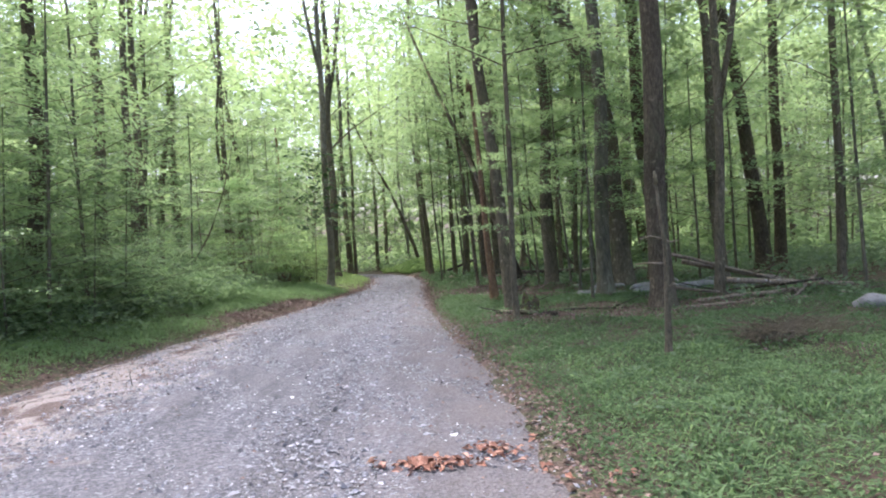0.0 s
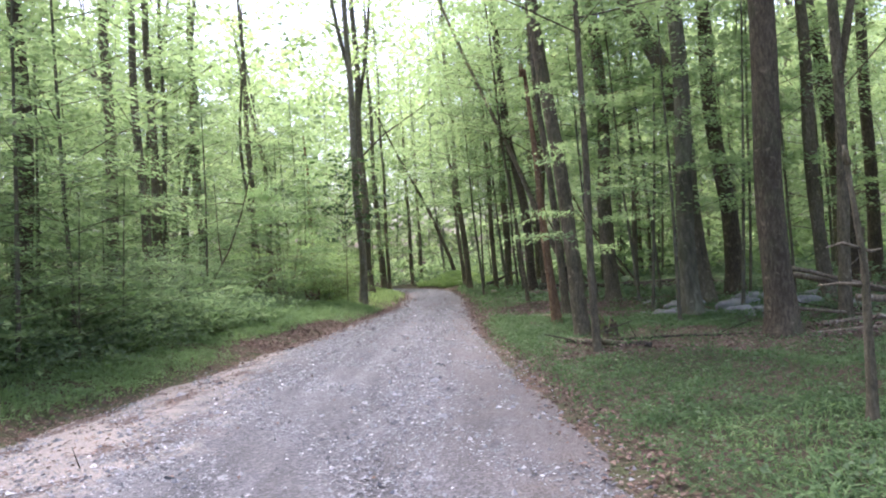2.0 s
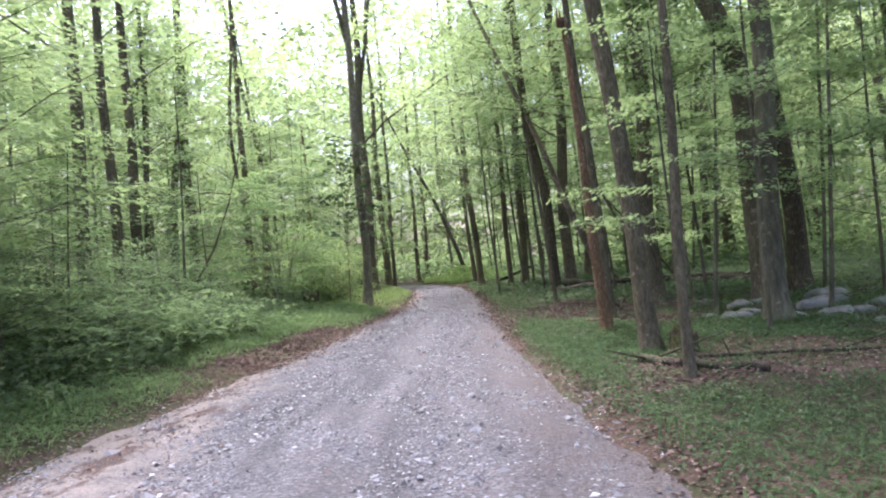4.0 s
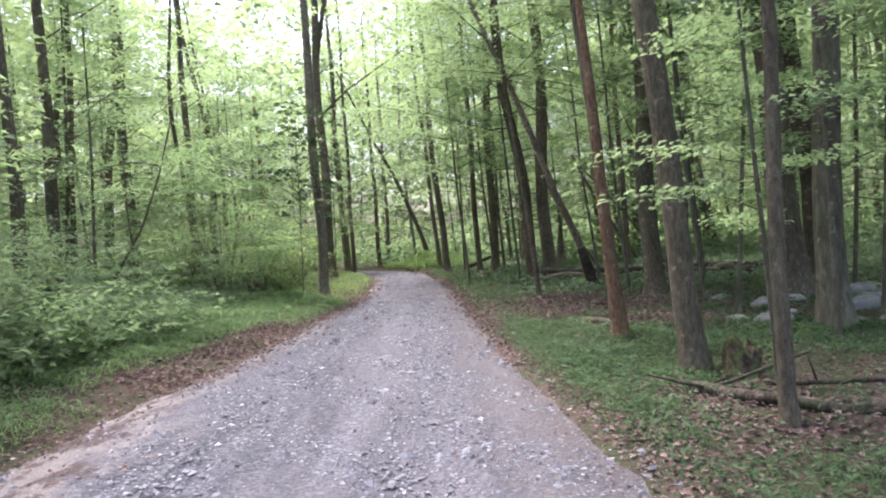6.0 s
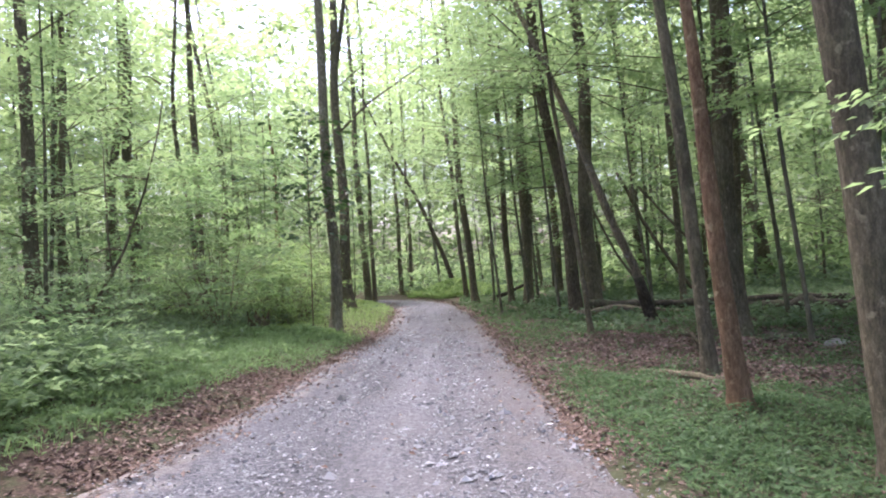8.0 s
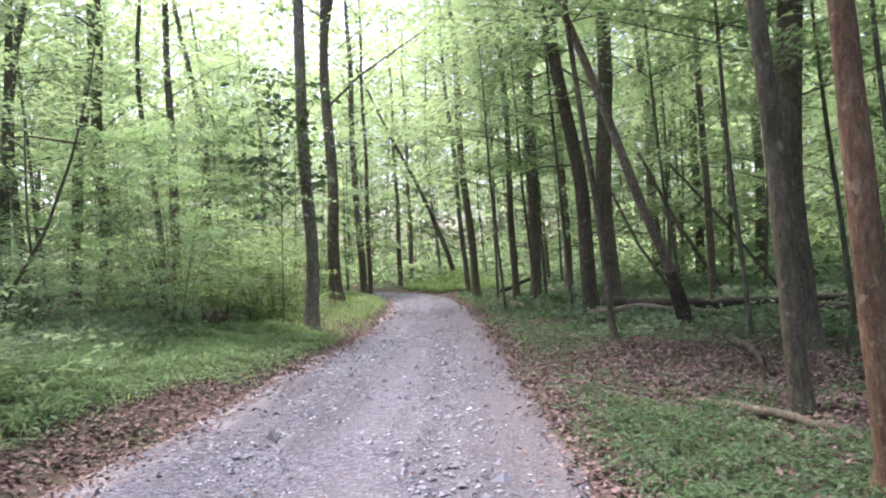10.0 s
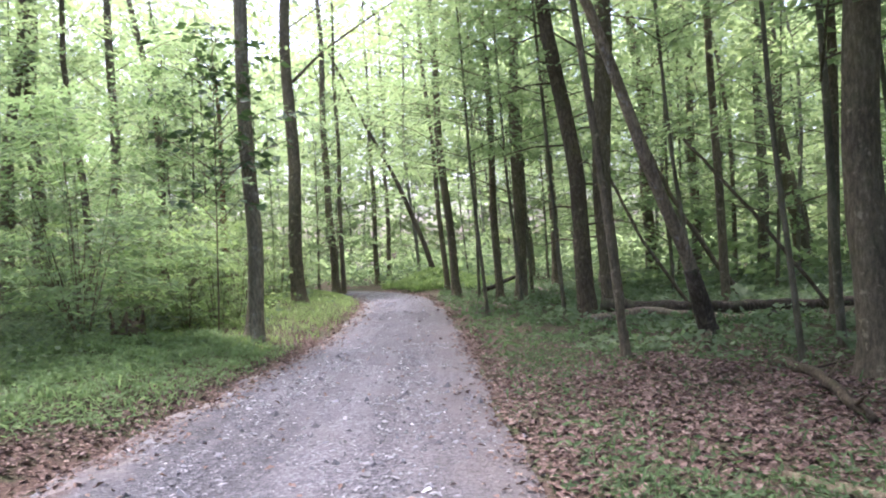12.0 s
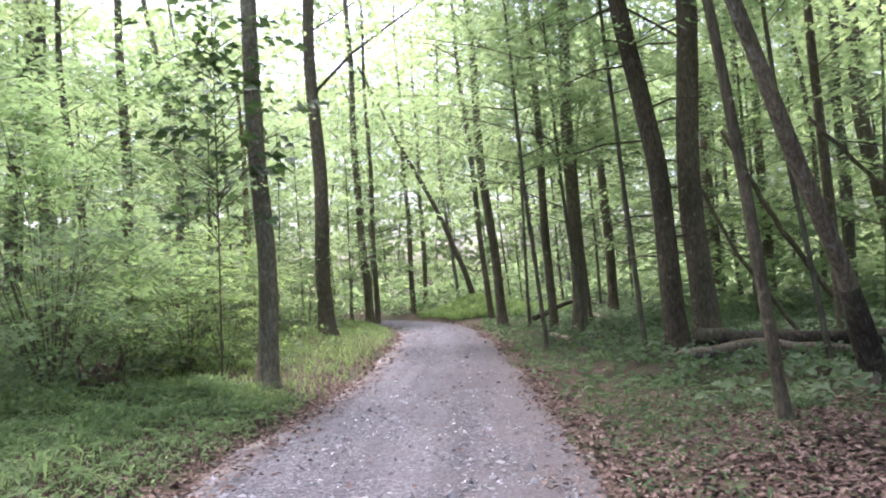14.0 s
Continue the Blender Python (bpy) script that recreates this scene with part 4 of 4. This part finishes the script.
def build_gravel():
    """Loose crushed stone lying on the packed track."""
    rng = np.random.default_rng(16)
    base = np.array([(1, 0, 0), (0, 1, 0), (-1, 0, 0), (0, -1, 0), (0, 0, 1)], float)
    tri = np.array([(0, 1, 4), (1, 2, 4), (2, 3, 4), (3, 0, 4)])
    sets = []
    for n, box, size in ((46000, (-5.8, 1.2, 2.3, 9), 0.0115), (26000, (-5.2, 0.6, 9, 17), 0.014), (16000, (-4, 0.2, 17, 28), 0.015), (4000, (-4.5, 0, 28, 48), 0.02)):
        x, y, d, side = scatter(n, *box, rng, lambda x, y, d, side: np.where(d < -0.25, 0.9, np.where(d < 0, 0.35, 0)))
        m = len(x)
        s = size * np.exp(rng.normal(0, 0.45, m))
        a = rng.uniform(0, 6.3, m)
        v = base[None] * rng.uniform(0.55, 1.3, (m, 5, 1)) * np.array([1.0, 0.8, 0.5])
        v = v + rng.normal(0, 0.18, (m, 5, 3))
        vx = v[..., 0] * np.cos(a)[:, None] - v[..., 1] * np.sin(a)[:, None]
        vy = v[..., 0] * np.sin(a)[:, None] + v[..., 1] * np.cos(a)[:, None]
        v = np.stack([vx, vy, v[..., 2]], -1) * s[:, None, None]
        v += np.stack([x, y, road_z(x, y) - 0.002], 1)[:, None, :]
        sets.append((v.reshape(-1, 3), (tri[None] + 5 * np.arange(m)[:, None, None]).reshape(-1, 3)))
    v, f = joined(sets)
    tagged(new("gravel", mesh_from("gravel", v, f, GRAVEL)), "loose grey crushed stone scattered over the track", "gravel", kind="stuff")


def build_bank_plants():
    """Knee-high plants with broad pale leaves in flat layers on the left bank."""
    rng = np.random.default_rng(31)
    x, y, d, side = scatter(900, -8.5, -4.6, 8, 20.5, rng, lambda x, y, d, side: np.where(side < 0, np.clip((d - np.where(y < 14, 1.3, 0.7)) / 0.5, 0, 1) * (0.35 + 0.65 * patchy(x, y, 1.9)), 0))
    h = 0.45 + 0.55 * patchy(x, y, 1.2) + rng.uniform(-0.15, 0.25, len(x))
    z = ground_z(x, y)
    tiers = 4
    c = np.stack([np.repeat(x, tiers) + rng.normal(0, 0.14, len(x) * tiers), np.repeat(y, tiers) + rng.normal(0, 0.14, len(x) * tiers),
                  np.repeat(z, tiers) + np.repeat(h, tiers) * np.tile(np.linspace(0.4, 1.0, tiers), len(x))], 1)
    places, heads = sprays(c, rng.uniform(0, 6.3, len(c)), 8, 0.24, rng, 0.06)
    v, f = leaf_quads(places, 0.12, rng, tilt=0.3, droop=0.15, width=0.55, heading=heads)
    tagged(new("bank_plants", mesh_from("bank_plants", v, f, LEAF_SHRUB)), "knee-high plants with broad pale green leaves", "ground plants", kind="stuff")


build_grass()
build_bank_plants()
build_herbs()
build_litter()
build_gravel()


# ---------------------------------------------------------------- far woods
def build_far_woods():
    rng = np.random.default_rng(18)
    n = 7600
    a = rng.uniform(-62, 62, n)
    r = rng.uniform(75, 140, n)
    x, y = r * np.sin(np.radians(a)), 15 + r * np.cos(np.radians(a))
    left = x < 0
    z = rng.uniform(0, 1, n) ** 0.75 * np.where(left, 35, 33)
    c, h = sprays(np.stack([x, y, z], 1), rng.uniform(0, 6.3, n), 22, 2.4, rng, 0.3)
    v, f = leaf_tris(c, 0.86, rng, tilt=0.8)
    tagged(new("far_woods", mesh_from("far_woods", v, f, LEAF_CANOPY)), "distant green woods closing the view", "woods", kind="stuff")


build_far_woods()


def build_far_undergrowth():
    """Low bushes that close the view between the trunks."""
    rng = np.random.default_rng(41)
    n = 6000
    x, y = rng.uniform(-50, 50, n), rng.uniform(35, 88, n)
    d, side = beside_road(x, y)
    ok = (d > np.where(y < 56, 7, 2.5)) & ~((y < 56) & (np.abs(x + 2) < 7)) & ~((y < 46) & (x < 0))
    x, y = x[ok], y[ok]
    z = ground_z(x, y) + rng.uniform(0.1, 1, len(x)) ** 1.4 * (1.2 + 2.6 * patchy(x, y, 0.33))
    c, h = sprays(np.stack([x, y, z], 1), rng.uniform(0, 6.3, len(x)), 16, 0.9, rng, 0.12)
    v, f = leaf_tris(c, 0.32, rng, tilt=0.5)
    tagged(new("far_undergrowth", mesh_from("far_undergrowth", v, f, LEAF_MAPLE)), "low green bushes far in between the trunks", "bushes", kind="stuff")


build_far_undergrowth()


# ---------------------------------------------------------------- dead wood, stumps and stones
def log(points, radius, bark, label, name="fallen_log", taper=0.7, lift=0.6, category="log", twigs=0):
    """A fallen stem; points are (x, y, height above the ground) along it."""
    seed = pick.randrange(9999)
    rng = np.random.default_rng(seed)
    p = np.array([(x, y, gz(x, y) + h + radius * lift) for x, y, h in points])
    q = np.linspace(0, 1, max(6, 5 * len(p)))
    s = np.linspace(0, 1, len(p))
    line = np.stack([np.interp(q, s, p[:, k]) for k in range(3)], 1)
    line[1:-1] += rng.normal(0, radius * 0.18, line[1:-1].shape)
    mid = line[0].copy()
    v, f = tube(line - mid, radius * (1 - (1 - taper) * q), 10, 0.09, rng)
    ob = new(name, mesh_from(name, v, f, bark, True))
    ob.location = mid
    tagged(ob, label, category)
    for k in range(twigs):
        i = rng.integers(1, len(line) - 1)
        o = line[i] - mid
        d = np.array([rng.normal(0, 0.4), rng.normal(0, 0.4), rng.uniform(0.1, 0.4)])
        v, f = tube([o, o + d * 0.6, o + d], [radius * 0.35, radius * 0.25, radius * 0.1], 5)
        part("twig", mesh_from("twig", v, f, bark, True), ob)
    return ob


def snag(x, y, width, height, bends, bark, label, jag=0.35):
    """A dead trunk broken off at the top."""
    root = tree(x, y, width, bends, height, bark, None, label=label, category="dead tree", name="dead_tree", detail=2)
    rng = np.random.default_rng(3)
    bx, bz = bends[-1][1] * height / bends[-1][0], height
    for k in range(4):
        a = k * 1.6
        o = np.array([bx + math.cos(a) * width * 0.2, math.sin(a) * width * 0.2, bz - 0.15])
        v, f = tube([o, o + np.array([0, 0, jag * rng.uniform(0.3, 1.0)])], [width * 0.16, 0.01], 5)
        part("splinter", mesh_from("splinter", v, f, bark, True), root)
    return root


red_snag = snag(1.18, 17.05, 0.2, 5.2, [(1.7, -0.12), (4.1, -0.27)], BARK_RED, "reddish dead tree stripped of its bark")
wood = red_snag.children[0].data
at = np.array([v.co[:] for v in wood.vertices])
strip = []
for z in (0.75, 1.2, 1.7, 2.2, 2.7, 3.2, 3.7):
    ring = at[np.abs(at[:, 2] - z) < 0.16]
    strip.append((ring[:, 0].mean() - 0.02, ring[:, 1].mean() - 0.045, z))
v, f = tube(strip, [0.03, 0.062, 0.075, 0.07, 0.07, 0.06, 0.03], 10, 0.12, np.random.default_rng(6))
part("bare_wood", mesh_from("bare_wood", v, f, BLEACHED, True), red_snag, "pale strip of bare wood")
leaning = snag(2.75, 26.0, 0.2, 9.5, [(0.6, -0.12, -0.1), (1.3, -0.36, -0.3), (2.4, -0.9, -0.65), (5.2, -2.0, -1.2), (9.5, -3.7, -2.0)], BLEACHED, "leaning dead trunk with dark rot at its foot")
rng_foot = np.random.default_rng(9)
v, f = tube([(0.03, 0.0, -0.05), (-0.02, -0.02, 0.12), (-0.08, -0.07, 0.35), (-0.17, -0.15, 0.65), (-0.3, -0.25, 1.05)], [0.17, 0.125, 0.135, 0.13, 0.098], 14, 0.22, rng_foot)
part("rotten_foot", mesh_from("rotten_foot", v, f, DARK_LOG, True), leaning, "dark crumbling foot of the trunk")
for o in ((0.13, 0.02), (-0.1, 0.06), (0.02, -0.12)):
    v, f = tube([(o[0] * 0.4, o[1] * 0.4, 0.2), (o[0], o[1], 0.05), (o[0] * 1.5, o[1] * 1.5, -0.05)], [0.07, 0.06, 0.025], 8, 0.15, rng_foot)
    part("root", mesh_from("root", v, f, DARK_LOG, True), leaning)
thin_snag = snag(2.47, 8.05, 0.085, 2.1, [(1.2, 0.03), (2.0, -0.03)], BARK, "thin broken sapling standing in the grass", 0.15)
for z, dx, dy, length in ((1.05, -0.3, 0.05, 0.02), (1.32, -0.28, -0.1, 0.05), (1.32, 0.22, 0.1, -0.03), (0.75, 0.16, -0.1, 0.08)):
    v, f = tube([(0.01, 0, z), (dx * 0.5, dy * 0.5, z + length), (dx, dy, z + length * 0.5)], [0.016, 0.012, 0.006], 5)
    part("dead_branch", mesh_from("dead_branch", v, f, DEADWOOD, True), thin_snag, "pale broken side branch")
snag(4.6, 41.5, 0.45, 2.2, [(1.5, 0.05), (2.2, 0.08)], DEADWOOD, "short broken stump of a dead tree")

log([(1.95, 29.6, 0.32), (3.2, 29.2, 0.24), (5.0, 28.8, 0.12), (8.2, 28.3, 0.1)], 0.13, DARK_LOG, "long dark fallen log lying on the forest floor")
log([(1.5, 29.0, 0.06), (2.7, 29.1, 0.2), (4.4, 28.5, 0.04)], 0.085, DEADWOOD, "pale broken log leaning on a larger one")
log([(3.1, 29.0, 0.0), (5.6, 28.4, 0.0)], 0.09, DARK_LOG, "dark fallen log beside a larger one")
log([(5.4, 27.6, 0.0), (6.6, 27.0, 0.06), (7.8, 26.4, 0.0)], 0.2, DARK_LOG, "thick dark rotten log on the forest floor")
log([(1.0, 14.05, 0.0), (1.3, 13.2, 0.02), (1.9, 12.4, 0.0)], 0.055, DARK_LOG, "dark rotting branch in the leaf litter", "fallen_branch", twigs=2)
log([(1.6, 14.0, 0.0), (2.6, 13.7, 0.03), (3.8, 13.4, 0.0)], 0.025, DARK_LOG, "dark fallen branch beside a stump", "fallen_branch", twigs=2)
log([(0.98, 19.9, 0.0), (1.3, 19.0, 0.05), (1.7, 17.4, 0.0)], 0.048, BARK, "weathered grey-brown log beside a young tree")
log([(1.75, 17.7, 0.0), (1.45, 18.5, 0.0)], 0.05, DARK_LOG, "short dark branch on dry leaves", "fallen_branch")
log([(2.8, 24.0, 0.06), (2.45, 22.3, 0.05), (2.16, 21.0, 0.0)], 0.06, BARK_DARK, "dark brown fallen branch across dry leaves", "fallen_branch", twigs=3)
log([(3.3, 21.6, 0.0), (4.4, 21.2, 0.0)], 0.08, DARK_LOG, "short mossy log on the forest floor")
log([(2.3, 44.0, 0.05), (2.5, 38.0, 0.0)], 0.08, DEADWOOD, "pale fallen stem between the trees")
log([(0.3, 36.2, 0.0), (0.55, 34.0, 0.0)], 0.1, DEADWOOD, "short log at the track's edge")
log([(0.2, 41.0, 0.2), (1.9, 42.5, 0.75)], 0.09, DARK_LOG, "dark stem propped up on the ground")
log([(4.2, 31.0, 0.0), (3.2, 31.0, 1.6), (2.4, 31.0, 3.4)], 0.04, BARK, "slanting dead pole leaning against a tree", "leaning_pole")
log([(6.2, 33.0, 0.0), (4.8, 33.0, 2.0), (3.8, 33.0, 4.2)], 0.065, BARK, "slanting fallen stem caught in other trees", "leaning_pole")
log([(5.3, 27.0, 0.0), (4.0, 27.2, 1.8), (3.0, 27.4, 3.2)], 0.035, BARK, "slanting dead pole among the trees", "leaning_pole")
for k, (a, b, r) in enumerate((((4.5, 14.7, 0.95), (7.4, 14.9, 0.1), 0.04), ((5.0, 15.0, 0.75), (7.9, 15.2, 0.05), 0.055), ((5.6, 14.2, 0.35), (8.2, 14.4, 0.12), 0.06), ((4.4, 14.0, 0.35), (6.0, 14.6, 0.1), 0.03),
                               ((5.8, 15.6, 0.1), (7.2, 13.6, 0.3), 0.035), ((4.4, 13.4, 0.0), (6.4, 13.2, 0.05), 0.03), ((6.6, 13.6, 0.0), (7.8, 15.0, 0.35), 0.04), ((4.9, 13.9, 0.0), (7.0, 14.2, 0.1), 0.05))):
    log([a, b], r, DEADWOOD if k != 4 else DARK_LOG, "weathered pole in a heap of fallen branches", "fallen_pole", twigs=2)
log([(-3.95, 8.15, 0.03), (-3.6, 8.22, 0.04), (-3.3, 8.35, 0.03)], 0.016, DARK_LOG, "small dark stick on the sandy edge", "stick", category="stick", twigs=1)


def stump(x, y, radius, height, label):
    """A rotten stump with a jagged rim and roots."""
    rng = np.random.default_rng(pick.randrange(999))
    sides, rings = 16, 9
    ang = np.linspace(0, 2 * math.pi, sides, endpoint=False)
    rim = height * (0.55 + 0.6 * rng.uniform(0, 1, sides) ** 2)
    v = []
    for i in range(rings):
        t = i / (rings - 1)
        r = radius * (1 + 0.7 * math.exp(-t * 5)) * (1 + 0.12 * np.sin(ang * 3 + t) + rng.normal(0, 0.05, sides))
        v.append(np.stack([r * np.cos(ang), r * np.sin(ang), rim * t - 0.05], 1))
    for t in (0.75, 0.35):
        r = radius * 0.7 * t
        v.append(np.stack([r * np.cos(ang), r * np.sin(ang), np.full(sides, height * 0.45 * t)], 1))
    v = np.concatenate(v)
    n = len(v) // sides
    i, j = np.meshgrid(np.arange(n - 1), np.arange(sides), indexing="ij")
    f = np.stack([i * sides + j, i * sides + (j + 1) % sides, (i + 1) * sides + (j + 1) % sides, (i + 1) * sides + j], -1).reshape(-1, 4)
    ob = new("stump", mesh_from("stump", v, f, MOSS, True))
    ob.location = (x, y, gz(x, y))
    tagged(ob, label, "stump")
    for k in range(4):
        a = k * 1.6 + 0.4
        w, q = tube([(math.cos(a) * radius * 0.8, math.sin(a) * radius * 0.8, 0.05), (math.cos(a) * radius * 2, math.sin(a) * radius * 2, 0.02), (math.cos(a) * radius * 3, math.sin(a) * radius * 3, -0.03)], [0.04, 0.03, 0.01], 6)
        part("root", mesh_from("root", w, q, MOSS, True), ob)


stump(1.72, 14.65, 0.17, 0.5, "low rotten stump covered in green moss")
stump(-5.95, 26.5, 0.24, 0.55, "dark rotten stump under the shrubs")


def rock(x, y, sx, sy, sz, label):
    bm = bmesh.new()
    bmesh.ops.create_icosphere(bm, subdivisions=3, radius=1)
    o = Vector((x * 3.1, y * 1.7, 0.3))
    for v in bm.verts:
        k = 1 + 0.35 * noise.noise(v.co * 1.1 + o) + 0.12 * noise.noise(v.co * 3 + o)
        v.co = Vector((v.co.x * sx * k, v.co.y * sy * k, max(-0.3, v.co.z) * sz * k))
    me = bpy.data.meshes.new("rock")
    bm.to_mesh(me)
    bm.free()
    me.polygons.foreach_set("use_smooth", [True] * len(me.polygons))
    me.materials.append(BOULDER)
    ob = new("rock", me)
    ob.location = (x, y, gz(x, y) + sz * 0.02)
    tagged(ob, label, "rock")


for x, y, a, b, c in ((6.75, 11.3, 0.32, 0.22, 0.18), (3.45, 17.7, 0.3, 0.2, 0.13), (3.2, 18.3, 0.2, 0.16, 0.09), (4.0, 18.6, 0.26, 0.2, 0.1), (4.3, 17.4, 0.24, 0.18, 0.1), (4.7, 19.8, 0.3, 0.2, 0.12), (5.2, 17.0, 0.2, 0.2, 0.1), (3.9, 20.6, 0.2, 0.15, 0.08),
                      (4.6, 16.6, 0.34, 0.24, 0.2), (5.0, 18.2, 0.28, 0.22, 0.16), (5.6, 18.9, 0.36, 0.24, 0.18), (5.9, 17.6, 0.3, 0.2, 0.15), (6.5, 18.0, 0.34, 0.26, 0.2), (4.2, 19.5, 0.24, 0.2, 0.13), (6.2, 20.2, 0.4, 0.26, 0.2), (7.1, 17.0, 0.3, 0.24, 0.16), (5.3, 20.6, 0.26, 0.2, 0.14), (7.3, 19.2, 0.4, 0.3, 0.22), (4.9, 15.9, 0.2, 0.16, 0.1)):
    rock(x, y, a, b, c, "pale weathered stone half sunk in the ground")


def brush_pile(x, y, width, count):
    rng = np.random.default_rng(77)
    bits = []
    for k in range(count):
        a = rng.normal(0, 0.5) + (math.pi if rng.uniform() < 0.4 else 0)
        o = np.array([rng.normal(0, width * 0.3), rng.normal(0, width * 0.15), rng.uniform(0.0, 0.12)])
        L = rng.uniform(0.2, 0.55)
        d = np.array([math.cos(a) * L, math.sin(a) * L * 0.6, rng.uniform(-0.02, 0.26)])
        bits.append(tube([o, o + d * 0.5 + np.array([0, 0, 0.05]), o + d], [0.007, 0.005, 0.002], 4, closed=False))
    v, f = joined(bits)
    ob = new("brush_pile", mesh_from("brush_pile", v, f, BARK))
    ob.location = (x, y, gz(x, y))
    tagged(ob, "heap of thin grey-brown dead twigs in the grass", "brush pile", kind="stuff")


brush_pile(4.05, 8.55, 0.95, 420)
